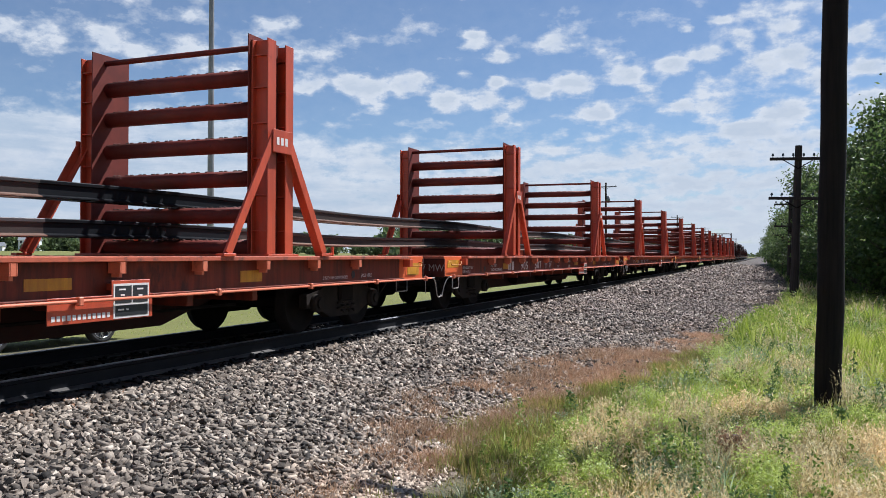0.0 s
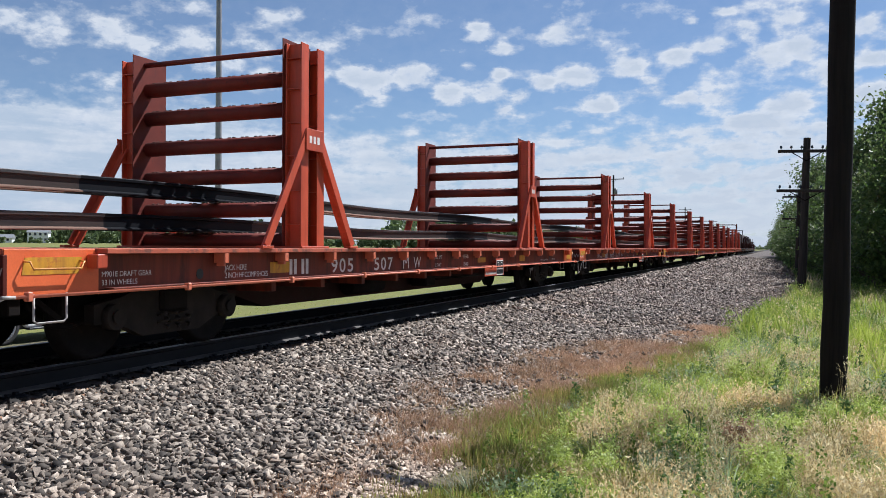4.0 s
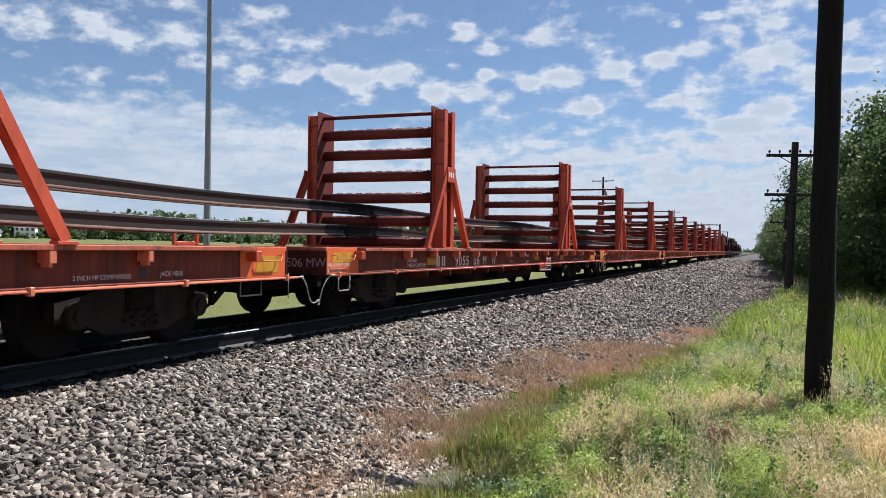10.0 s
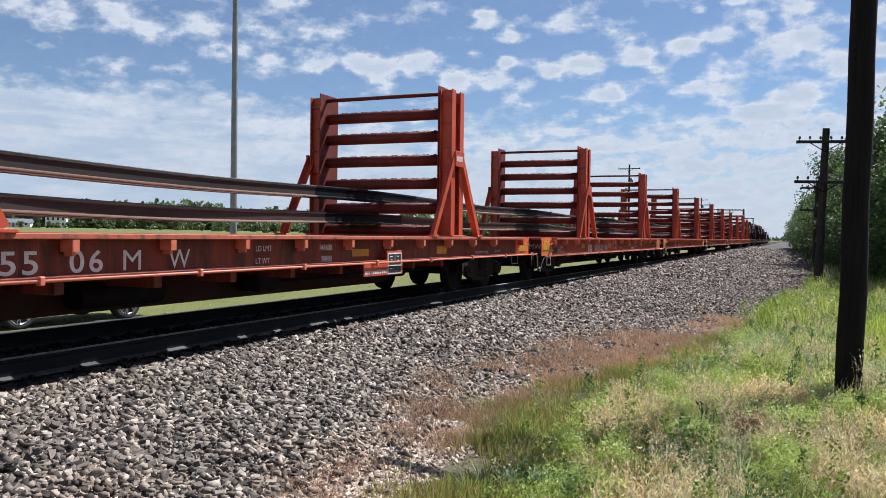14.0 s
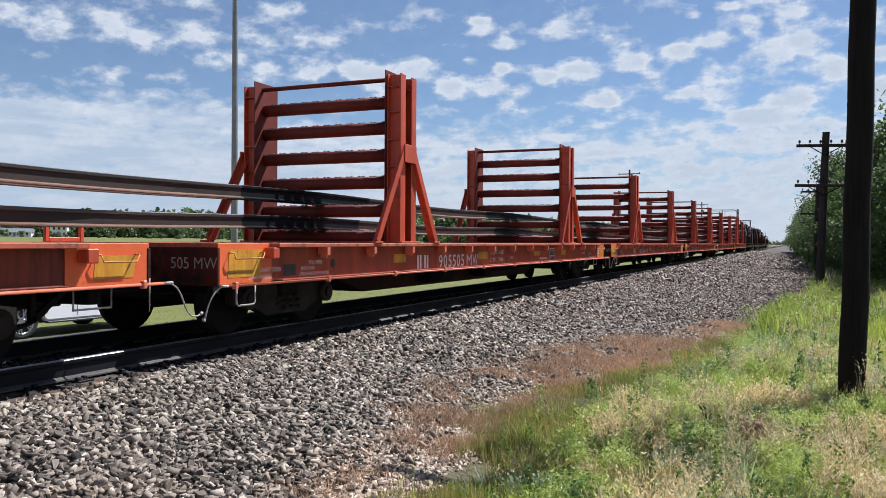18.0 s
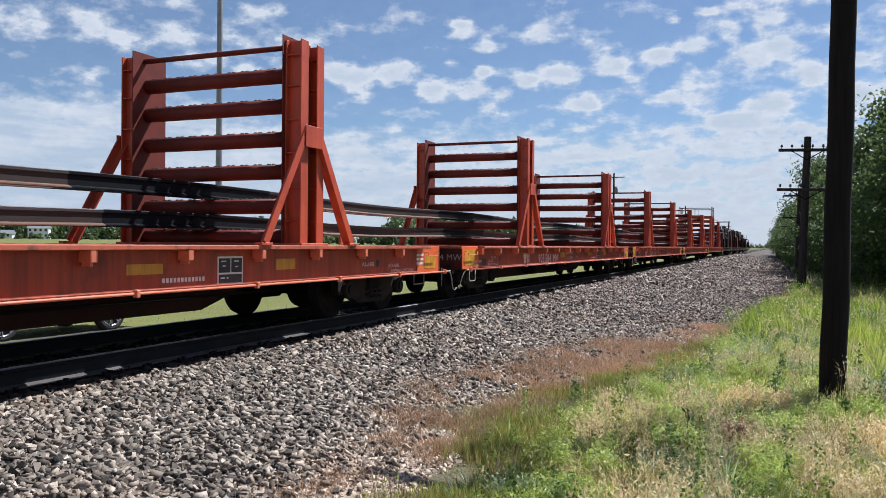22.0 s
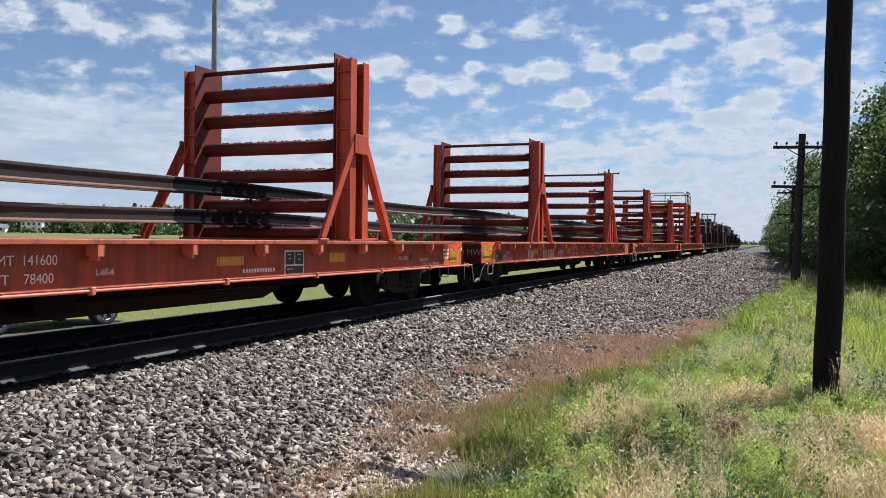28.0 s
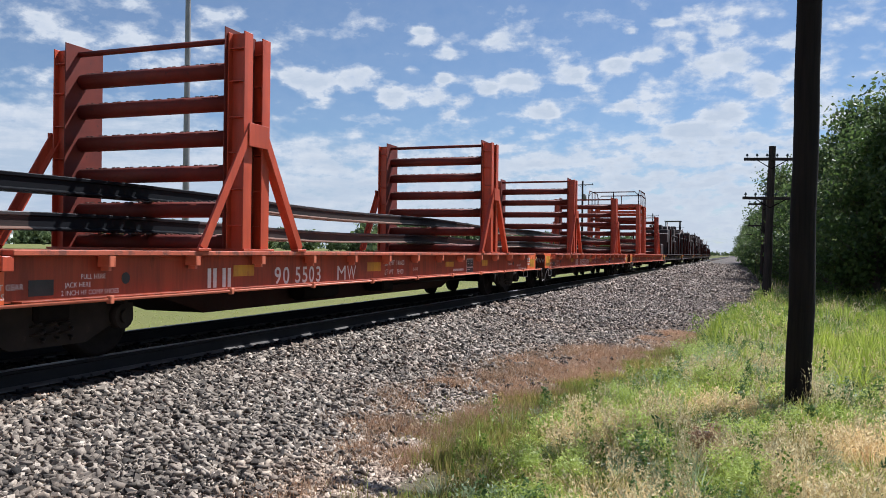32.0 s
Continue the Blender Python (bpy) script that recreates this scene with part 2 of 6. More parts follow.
M_PIPE = surface("pipe_paint", (0.56, 0.13, 0.06), (0.70, 0.20, 0.11), 3, 0.5, rust=(0.25, 0.09, 0.06), rust_amount=0.6)
M_HOSE = surface("hose_silver", (0.26, 0.23, 0.21), (0.46, 0.42, 0.39), 20, 0.55)
M_FADED = surface("faded_lettering", (0.22, 0.15, 0.13), (0.46, 0.38, 0.34), 6, 0.7, rust=(0.10, 0.024, 0.014), rust_amount=0.54)
M_WHITE = surface("white_lettering", (0.60, 0.54, 0.50), (0.82, 0.78, 0.74), 9, 0.7, rust=(0.40, 0.12, 0.07), rust_amount=0.66)
M_BLACK = surface("black_paint", (0.012, 0.013, 0.015), (0.025, 0.026, 0.03), 9, 0.5)
M_RAILTOP = surface("running_steel", (0.20, 0.20, 0.21), (0.30, 0.30, 0.32), 30, 0.42, metal=0.8, stretch=(1, 0.05, 1))
M_RAILBLACK = surface("black_rail_steel", (0.004, 0.0045, 0.006), (0.009, 0.010, 0.013), 2.0, 0.55, stretch=(1, 0.2, 1), spec=0.10)
# foot paler than the web, so that sun patches on it look brighter
M_RAILFOOT = surface("rail_foot_lit", (0.055, 0.050, 0.047), (0.13, 0.117, 0.107), 9, 0.7, stretch=(1, 0.4, 1), spec=0.3)
# bluish black: the shade beside the cars is in the rail's colour
M_RAILSHADE = surface("rail_shaded", (0.005, 0.0055, 0.0075), (0.015, 0.0145, 0.017), 5, 0.55, stretch=(1, 0.3, 1), spec=0.15)
# rusty web darkened for the head's shadow, rusty foot paled as if sunlit
M_LOADRAIL = surface("load_rail_web_shaded", (0.022, 0.017, 0.016), (0.055, 0.039, 0.033), 1.2, 0.6, rust=(0.018, 0.015, 0.015), rust_amount=0.52, stretch=(1, 0.12, 1), spec=0.2)
M_LOADFOOT = surface("load_rail_foot_lit", (0.11, 0.066, 0.048), (0.24, 0.145, 0.108), 1.5, 0.65, rust=(0.07, 0.045, 0.038), rust_amount=0.55, stretch=(1, 0.1, 1), spec=0.2)
M_LOADHEAD = surface("load_rail_head", (0.045, 0.042, 0.044), (0.10, 0.095, 0.097), 1.2, 0.38, metal=0.35, rust=(0.03, 0.02, 0.018), rust_amount=0.56, stretch=(1, 0.1, 1), spec=0.35)
M_GRAB = surface("grab_iron_paint", (0.50, 0.20, 0.035), (0.66, 0.29, 0.06), 6, 0.5, rust=(0.3, 0.1, 0.04), rust_amount=0.6)
M_TIE = surface("tie_wood", (0.055, 0.038, 0.028), (0.16, 0.105, 0.072), 5, 0.9, stretch=(0.4, 3, 3), spec=0.15)
M_POLE = surface("creosote_wood", (0.006, 0.005, 0.0045), (0.020, 0.0145, 0.012), 5, 0.85, stretch=(6, 6, 0.35), fine=90, strength=0.5, spec=0.2)
# paler copy of the pole wood: haze over the far poles as colour
M_POLEGREY = surface("hazed_pole_wood", (0.022, 0.018, 0.016), (0.060, 0.048, 0.042), 5, 0.85, stretch=(6, 6, 0.35), fine=90, strength=0.5, spec=0.2)
M_STUMP = surface("greyed_wood", (0.13, 0.105, 0.08), (0.28, 0.235, 0.185), 6, 0.9, stretch=(6, 6, 0.35), fine=90, strength=0.6, spec=0.1)
M_GALV = surface("galvanised_steel", (0.22, 0.21, 0.21), (0.32, 0.31, 0.31), 3, 0.5, metal=0.4)
M_GLASSINS = surface("insulator", (0.02, 0.03, 0.03), (0.05, 0.07, 0.07), 8, 0.2)
M_BARK = surface("bark", (0.05, 0.04, 0.03), (0.13, 0.10, 0.08), 8, 0.9, stretch=(4, 4, 0.6))
M_CARWHITE = surface("car_paint_white", (0.88, 0.88, 0.88), (0.92, 0.92, 0.92), 2, 0.2, strength=0.02)
M_TYRE = surface("tyre", (0.015, 0.015, 0.016), (0.035, 0.034, 0.033), 20, 0.85)
M_RIM = surface("alloy_rim", (0.45, 0.46, 0.47), (0.62, 0.63, 0.64), 10, 0.3, metal=0.9)
M_WALLWHITE = surface("white_siding", (0.66, 0.67, 0.68), (0.78, 0.78, 0.77), 3, 0.6)
M_ROOF = surface("roof_grey", (0.14, 0.15, 0.16), (0.24, 0.25, 0.26), 2, 0.8)
M_MACHINE = surface("machine_dark", (0.022, 0.014, 0.012), (0.07, 0.03, 0.022), 1.5, 0.65, rust=(0.02, 0.018, 0.016), rust_amount=0.5)


def glass_dark():
    m, nt, bs = mat_new("dark_glass")
    bs.inputs["Base Color"].default_value = (0.02, 0.025, 0.03, 1)
    bs.inputs["Roughness"].default_value = 0.06
    return m


M_GLASS = glass_dark()


def foliage(name, a, b, c, trans=0.35, rough=0.5):
    """Leaves and blades: a tone for each one, and light that comes through."""
    m, nt, bs = mat_new(name)
    g = nt.nodes.new("ShaderNodeNewGeometry").outputs["Random Per Island"]
    col = ramp(nt, g, [(0.0, a), (0.5, b), (1.0, c)])
    patch = noise_out(nt, 0.8, 3, 0.6)
    col = mixc(nt, 1.0, col, ramp(nt, patch, [(0.3, (0.65, 0.7, 0.65)), (0.7, (1.15, 1.1, 1.0))]), "MULTIPLY")
    nt.links.new(col, bs.inputs["Base Color"])
    bs.inputs["Roughness"].default_value = rough
    tr = nt.nodes.new("ShaderNodeBsdfTranslucent")
    nt.links.new(col, tr.inputs[0])
    mx = nt.nodes.new("ShaderNodeMixShader")
    mx.inputs[0].default_value = trans
    nt.links.new(bs.outputs[0], mx.inputs[1])
    nt.links.new(tr.outputs[0], mx.inputs[2])
    nt.links.new(mx.outputs[0], nt.nodes["Material Output"].inputs[0])
    return m


M_SHORE = foliage("yellow_blade", (0.34, 0.38, 0.06), (0.48, 0.50, 0.11), (0.60, 0.60, 0.22), 0.5)
M_BLUEGRASS = foliage("bluish_blade", (0.22, 0.30, 0.15), (0.35, 0.43, 0.25), (0.52, 0.58, 0.41), 0.45)
M_LEAF = foliage("leaf_green", (0.055, 0.10, 0.026), (0.10, 0.165, 0.040), (0.18, 0.255, 0.075), 0.5)
M_LEAFB = foliage("leaf_olive", (0.06, 0.10, 0.034), (0.105, 0.16, 0.055), (0.19, 0.24, 0.10), 0.5)
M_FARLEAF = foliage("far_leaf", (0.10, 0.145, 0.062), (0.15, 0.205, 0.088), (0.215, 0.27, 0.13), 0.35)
M_GRASS = foliage("grass_blade", (0.115, 0.20, 0.024), (0.24, 0.325, 0.065), (0.43, 0.485, 0.16), 0.5)
M_STRAW = foliage("straw_blade", (0.60, 0.45, 0.24), (0.76, 0.61, 0.37), (0.90, 0.79, 0.56), 0.5)
M_OLIVE = foliage("olive_blade", (0.17, 0.16, 0.04), (0.31, 0.28, 0.085), (0.52, 0.40, 0.19), 0.5)
M_FRESH = foliage("fresh_blade", (0.24, 0.34, 0.03), (0.40, 0.47, 0.085), (0.56, 0.60, 0.19), 0.5)
M_BROWNWEED = foliage("brown_weed", (0.25, 0.135, 0.08), (0.46, 0.28, 0.18), (0.70, 0.50, 0.36), 0.4)
M_BUSHLEAF = foliage("bush_leaf", (0.40, 0.50, 0.09), (0.56, 0.65, 0.18), (0.72, 0.78, 0.34), 0.5)
M_DARKWEED = foliage("dark_weed", (0.07, 0.13, 0.035), (0.12, 0.20, 0.06), (0.22, 0.31, 0.11), 0.45)


# ---- ground ----
TX = -6.86          # the track's middle
def grass_edge(y):
    """Where the dead weeds give way to grass on the near side."""
    return np.interp(y, [-40, 3, 4.6, 5.4, 7, 8.25, 10.6, 13.5, 15.8, 20, 27, 32.4, 60, 200], [-2.2, -2.3, -2.34, -2.45, -2.63, -2.5, -2.04, -1.48, -1.25, -0.75, -0.1, 0.35, 0.7, 0.8])


def weed_edge(y):
    """Where the stones give way to the strip of dead weeds."""
    return np.interp(y, [-40, 4.5, 5.4, 7.5, 10.5, 13.2, 15.2, 18, 200], [-2.5, -2.72, -3.05, -3.6, -3.32, -2.74, -1.9, -1.3, 0.8])


def ground_z(x, y):
    px = [-400, -300, -200, -120, -60, -20, -17, -12.2, -10.6, -9.4, -8.3, -5.3, -4.4, -3.3, -2.4, -1.0, 1.0, 6.0, 60, 400]
    pz = [2.6, 2.1, 1.3, 0.1, -1.1, -1.10, -1.02, -0.90, -0.64, -0.30, -0.21, -0.21, -0.30, -0.42, -0.50, -0.55, -0.55, -0.5, -0.6, -0.9]
    return np.interp(x, px, pz)


def fbm(x, y, s, seed=0.0):
    return np.array([noise.fractal((a * s + seed, b * s - seed, seed * 0.7), 0.8, 2.0, 4) for a, b in zip(np.ravel(x), np.ravel(y))]).reshape(np.shape(x))


def ground_material():
    m, nt, bs = mat_new("earth_and_field")
    at = nt.nodes.new("ShaderNodeAttribute")
    at.attribute_name = "zone"
    sep = nt.nodes.new("ShaderNodeSeparateColor")
    nt.links.new(at.outputs["Color"], sep.inputs[0])
    fine, mid = noise_out(nt, 45, 6, 0.7), noise_out(nt, 2.2, 6, 0.65)
    vor = node(nt, "ShaderNodeTexVoronoi", Scale=24.0)
    nt.links.new(nt.nodes.new("ShaderNodeTexCoord").outputs["Object"], vor.inputs["Vector"])
    grav = mixc(nt, 0.5, ramp(nt, vor.outputs["Color"], [(0.1, (0.028, 0.022, 0.018)), (0.9, (0.17, 0.135, 0.112))]), ramp(nt, mid, [(0.3, (0.04, 0.030, 0.025)), (0.7, (0.10, 0.074, 0.060))]))
    soil = mixc(nt, 0.5, ramp(nt, fine, [(0.3, (0.035, 0.036, 0.016)), (0.7, (0.15, 0.13, 0.065))]), ramp(nt, mid, [(0.3, (0.05, 0.06, 0.018)), (0.7, (0.13, 0.12, 0.05))]))
    field = mixc(nt, 0.5, ramp(nt, mid, [(0.3, (0.125, 0.135, 0.022)), (0.7, (0.20, 0.19, 0.042))]), ramp(nt, noise_out(nt, 0.15, 5, 0.6), [(0.3, (0.085, 0.095, 0.018)), (0.7, (0.17, 0.165, 0.036))]))
    col = mixc(nt, sep.outputs[0], soil, grav)
    col = mixc(nt, sep.outputs[1], col, field)
    col = mixc(nt, sep.outputs[2], col, ramp(nt, fine, [(0.3, (0.065, 0.047, 0.036)), (0.7, (0.22, 0.155, 0.115))]))
    nt.links.new(col, bs.inputs["Base Color"])
    bs.inputs["Roughness"].default_value = 0.95
    bump(nt, bs, vor.outputs["Distance"], 0.5, 0.03)
    return m


def build_ground():
    xs = np.unique(np.concatenate([np.linspace(-3000, -400, 8), np.linspace(-400, -60, 10), np.linspace(-60, -20, 12), np.linspace(-20, -9, 28), np.linspace(-9, 8, 90), np.linspace(8, 60, 20), np.linspace(60, 3000, 12)]))
    ys = np.unique(np.concatenate([np.linspace(-3000, -60, 10), np.linspace(-60, 0, 20), np.linspace(0, 40, 160), np.linspace(40, 120, 60), np.linspace(120, 400, 24), np.linspace(400, 4500, 14)]))
    X, Y = np.meshgrid(xs, ys)
    near = np.exp(-((X + 2) ** 2) / 300) * np.exp(-((Y - 12) ** 2) / 3000)
    Z = ground_z(X, Y) + near * fbm(X, Y, 0.45, 3.1) * 0.012 * (np.abs(X - TX) > 1.6)
    nx, ny = len(xs), len(ys)
    co = np.stack([X, Y, Z], -1).reshape(-1, 3)
    i = np.arange(nx * ny).reshape(ny, nx)
    quads = np.stack([i[:-1, :-1], i[:-1, 1:], i[1:, 1:], i[1:, :-1]], -1).reshape(-1, 4)
    me = bpy.data.meshes.new("ground")
    me.from_pydata(co.tolist(), [], quads.tolist())
    me.shade_smooth()
    ragged = fbm(X, Y, 0.9, 7.7) * 0.5
    e = X - grass_edge(Y) + ragged * 0.8
    bound = np.interp(Y, [-3000, 14.8, 16.6, 5000], [15.0, 14.9, 10.4, 10.4])
    gravel = np.clip(0.5 - e / 0.5, 0, 1) * np.clip((X + bound + ragged) / 0.8, 0, 1)
    field = np.clip((-bound + 0.6 - X + ragged) / 1.0, 0, 1) + np.clip((X - 30) / 5, 0, 1)
    litter = np.clip((X - weed_edge(Y) + 0.1 + ragged * 0.5) / 0.3, 0, 1) * np.clip((grass_edge(Y) + 0.45 - X + ragged * 0.5) / 0.4, 0, 1) * np.clip((Y - 2.5) / 1.5, 0, 1)
    litter = np.maximum(litter, np.clip((X - grass_edge(Y) + 1.0 + ragged * 0.6) / 0.5, 0, 1) * np.clip((grass_edge(Y) + 0.3 - X) / 0.3, 0, 1) * np.clip((Y - 15) / 3, 0, 1) * np.clip((60 - Y) / 20, 0, 1))
    zone = np.stack([gravel, np.clip(field, 0, 1), litter, gravel * 0 + 1], -1).reshape(-1, 4)
    at = me.color_attributes.new("zone", "FLOAT_COLOR", "POINT")
    at.data.foreach_set("color", zone.astype(np.float32).ravel())
    me.materials.append(ground_material())
    tagged(new("ground", me), "grassy embankment earth, gravel verge and green field beside the track", "ground", kind="structure")


build_ground()

def patchy(x, y, s, seed):
    return 0.5 + 0.5 * np.clip(fbm(x, y, s, seed) * 1.6, -1, 1)


ROCK_FACES = ((0, 3, 2, 1), (4, 5, 6, 7), (0, 1, 5, 4), (1, 2, 6, 5), (2, 3, 7, 6), (3, 0, 4, 7))


def random_turns(rng, n):
    q = rng.normal(size=(n, 4))
    q /= np.linalg.norm(q, axis=1)[:, None]
    w, x, y, z = q.T
    return np.stack([np.stack([1 - 2 * (y * y + z * z), 2 * (x * y - z * w), 2 * (x * z + y * w)], -1),
                     np.stack([2 * (x * y + z * w), 1 - 2 * (x * x + z * z), 2 * (y * z - x * w)], -1),
                     np.stack([2 * (x * z - y * w), 2 * (y * z + x * w), 1 - 2 * (x * x + y * y)], -1)], 1)


def lying_turns(rng, n, tilt):
    """Turns about the upright with a lean of about tilt radians: how flat pieces come to rest."""
    a, b, c = rng.uniform(0, 6.2832, n), rng.normal(0, tilt, n), rng.normal(0, tilt, n)
    o, i = np.zeros(n), np.ones(n)
    grid = lambda *v: np.stack(v, -1).reshape(n, 3, 3)
    rz = grid(np.cos(a), -np.sin(a), o, np.sin(a), np.cos(a), o, o, o, i)
    rx = grid(i, o, o, o, np.cos(b), -np.sin(b), o, np.sin(b), np.cos(b))
    ry = grid(np.cos(c), o, np.sin(c), o, i, o, -np.sin(c), o, np.cos(c))
    return rx @ ry @ rz


def rocks(rng, x, y, z, size):
    """Angular broken stones: bent blocks, many of them long or flat, most lying on a broad side."""
    n = len(x)
    c = np.array([[a, b, d] for d in (-1, 1) for a, b in ((-1, -1), (1, -1), (1, 1), (-1, 1))], float)
    aspect = np.stack([rng.uniform(0.9, 1.7, n), rng.uniform(0.5, 1.05, n), rng.uniform(0.3, 0.68, n)], -1)
    v = c[None] * rng.uniform(0.55, 1.0, (n, 8, 3)) * (aspect * size[:, None] * 0.55)[:, None, :]
    v = np.einsum("nij,nkj->nki", lying_turns(rng, n, 0.48), v)
    return v + np.stack([x, y, z], -1)[:, None, :]


def stone_material(name, stops, tint):
    """Broken stone: a tone of its own for each piece, with grain and dust on it."""
    m, nt, bs = mat_new(name)
    g = nt.nodes.new("ShaderNodeNewGeometry").outputs["Random Per Island"]
    col = ramp(nt, g, stops)
    grain = noise_out(nt, 90, 5, 0.7)
    col = mixc(nt, 1.0, col, ramp(nt, grain, [(0.25, (0.62, 0.585, 0.545)), (0.75, (1.34, 1.28, 1.18))]), "MULTIPLY")
    col = mixc(nt, ramp(nt, noise_out(nt, 0.7, 4, 0.6), [(0.48, (0, 0, 0)), (0.72, (0.55, 0.55, 0.55))]), col, mixc(nt, 1.0, col, tint, "MULTIPLY"))
    nt.links.new(col, bs.inputs["Base Color"])
    bs.inputs["Roughness"].default_value = 0.85
    bump(nt, bs, grain, 0.25, 0.003)
    return m


M_STONE = stone_material("ballast_stone", [(0.0, (0.02, 0.0165, 0.014)), (0.2, (0.095, 0.079, 0.066)), (0.55, (0.205, 0.172, 0.145)), (0.85, (0.33, 0.283, 0.240)), (1.0, (0.52, 0.46, 0.40))], (1.0, 0.78, 0.60))
M_STONEFAR = stone_material("far_ballast_stone", [(0.0, (0.05, 0.039, 0.034)), (0.4, (0.155, 0.124, 0.108)), (0.8, (0.30, 0.25, 0.22)), (1.0, (0.46, 0.40, 0.355))], (0.85, 0.70, 0.60))
M_STONERUST = stone_material("rusty_stone", [(0.0, (0.05, 0.026, 0.016)), (0.4, (0.17, 0.088, 0.05)), (0.8, (0.30, 0.165, 0.10)), (1.0, (0.42, 0.28, 0.19))], (0.8, 0.6, 0.45))
# shade under the train is put into this stone's near-black tones
M_STONEDARK = stone_material("shaded_stone", [(0.0, (0.006, 0.005, 0.005)), (0.6, (0.024, 0.021, 0.019)), (1.0, (0.05, 0.043, 0.038))], (0.8, 0.7, 0.6))
M_STONEWARM = stone_material("gravel_stone", [(0.0, (0.12, 0.09, 0.068)), (0.3, (0.28, 0.222, 0.177)), (0.7, (0.46, 0.39, 0.32)), (1.0, (0.67, 0.60, 0.52))], (1.0, 0.80, 0.68))


def build_ballast():
    rng = np.random.default_rng(5)
    bands = [(-12.0, -4.0, 160, 0.07), (-4.0, 2.0, 1500, 0.045), (2.0, 9.0, 2700, 0.042), (9.0, 16.0, 1600, 0.050), (16.0, 30.0, 640, 0.060), (30.0, 60.0, 170, 0.10), (60.0, 130.0, 42, 0.17)]
    near, far = [], []
    for y0, y1, dens, size in bands:
        x1 = 1.1 if y0 >= 16 else (-0.9 if y0 >= 9 else -2.0)
        n = int((x1 + 5.56) * (y1 - y0) * dens)
        x, y = rng.uniform(-5.56, x1, n), rng.uniform(y0, y1, n)
        e = grass_edge(y)
        back = np.interp(y, [0, 15, 19, 130], [0.0, 0.0, -0.25, -0.25])
        keep = rng.random(n) < np.clip((e + 0.15 - back - x) / np.where(y > 15, 0.4, 0.9), 0, 1) * np.where((x > weed_edge(y)) & (y < 17), 0.45, 1.0)
        x, y = x[keep], y[keep]
        s = size * rng.uniform(0.55, 1.35, len(x)) * np.clip(1.15 - 0.25 * (x + 5.5) / 3.0, 0.55, 1.2)
        co = rocks(rng, x, y, ground_z(x, y) + s * rng.uniform(-0.45, 0.8, len(x)), s)
        brown = rng.random(len(x)) < np.clip((y - 12) / 14, 0, 1)
        near.append(co[~brown])
        far.append(co[brown])
    tagged(new("ballast", arrays_mesh("ballast", np.concatenate(near), ROCK_FACES, [M_STONE])), "grey-brown crushed stone ballast sloping down from the track", "ballast", kind="stuff")
    tagged(new("far_ballast", arrays_mesh("far_ballast", np.concatenate(far), ROCK_FACES, [M_STONEFAR])), "brown crushed stone further along the track", "ballast", kind="stuff")
    n = 5200
    y = rng.uniform(2.5, 26, n)
    x = -5.62 + np.abs(rng.normal(0, 0.17, n))
    keep = patchy(x, y, 0.8, 41.0) > rng.uniform(0.1, 0.7, n)
    x, y = x[keep], y[keep]
    s = 0.045 * rng.uniform(0.5, 1.3, len(x))
    tagged(new("rusty_stones", arrays_mesh("rusty_stones", rocks(rng, x, y, ground_z(x, y) + 0.012, s), ROCK_FACES, [M_STONERUST])), "rust-stained stones beside the tie ends", "ballast", kind="stuff")
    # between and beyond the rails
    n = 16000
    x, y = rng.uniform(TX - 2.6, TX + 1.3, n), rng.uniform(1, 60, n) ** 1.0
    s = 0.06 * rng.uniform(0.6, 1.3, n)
    tagged(new("track_stones", arrays_mesh("track_stones", rocks(rng, x, y, ground_z(x, y) + 0.01, s), ROCK_FACES, [M_STONEDARK])), "crushed stone lying between the ties, darkened for the shade under the train", "ballast", kind="stuff")
    n = 32000
    y = 2.6 + 14 * rng.random(n) ** 1.3
    x = weed_edge(y) + (grass_edge(y) - weed_edge(y)) * rng.uniform(-0.25, 1.3, n) + rng.normal(0, 0.1, n)
    s = 0.030 * rng.uniform(0.5, 1.5, n)
    tagged(new("loose_gravel", arrays_mesh("loose_gravel", rocks(rng, x, y, ground_z(x, y) + 0.005, s), ROCK_FACES, [M_STONEWARM])), "pale loose gravel spilled at the edge of the grass", "gravel", kind="stuff")


build_ballast()


def leaf_cards(rng, centers, per, spread, size, slim=0.32):
    """Small leaves scattered about given centres."""
    n = len(centers) * per
    c = np.repeat(centers, per, 0) + np.clip(rng.normal(0, 1, (n, 3)), -1.7, 1.7) * np.repeat(spread, per)[:, None] * np.array([1, 1, 0.8])
    s = size * rng.uniform(0.6, 1.4, n)
    q = np.array([[-0.5, 0, 0], [0, -slim, 0.05], [0.5, 0, 0], [0, slim, 0.05]])[None] * s[:, None, None]
    return np.einsum("nij,nkj->nki", random_turns(rng, n), q) + c[:, None, :]


# ---- grass ----
BLADE = ((0, 1, 3, 2), (2, 3, 4))


def blades(rng, x, y, h, w, lean=0.35):
    n = len(x)
    a = rng.uniform(0, 2 * math.pi, n)
    b = rng.uniform(0, 2 * math.pi, n)
    k = np.abs(rng.normal(0, lean, n)) * h
    z = ground_z(x, y) - 0.02
    side = np.stack([np.cos(a), np.sin(a), a * 0], -1) * (w / 2)[:, None]
    p0 = np.stack([x, y, z], -1)
    bend = np.stack([np.cos(b) * k, np.sin(b) * k, b * 0], -1)
    up = np.stack([b * 0, b * 0, h], -1)
    p1, p2 = p0 + up * 0.55 + bend * 0.3, p0 + up + bend
    return np.stack([p0 - side, p0 + side, p1 - side * 0.8, p1 + side * 0.8, p2], 1)


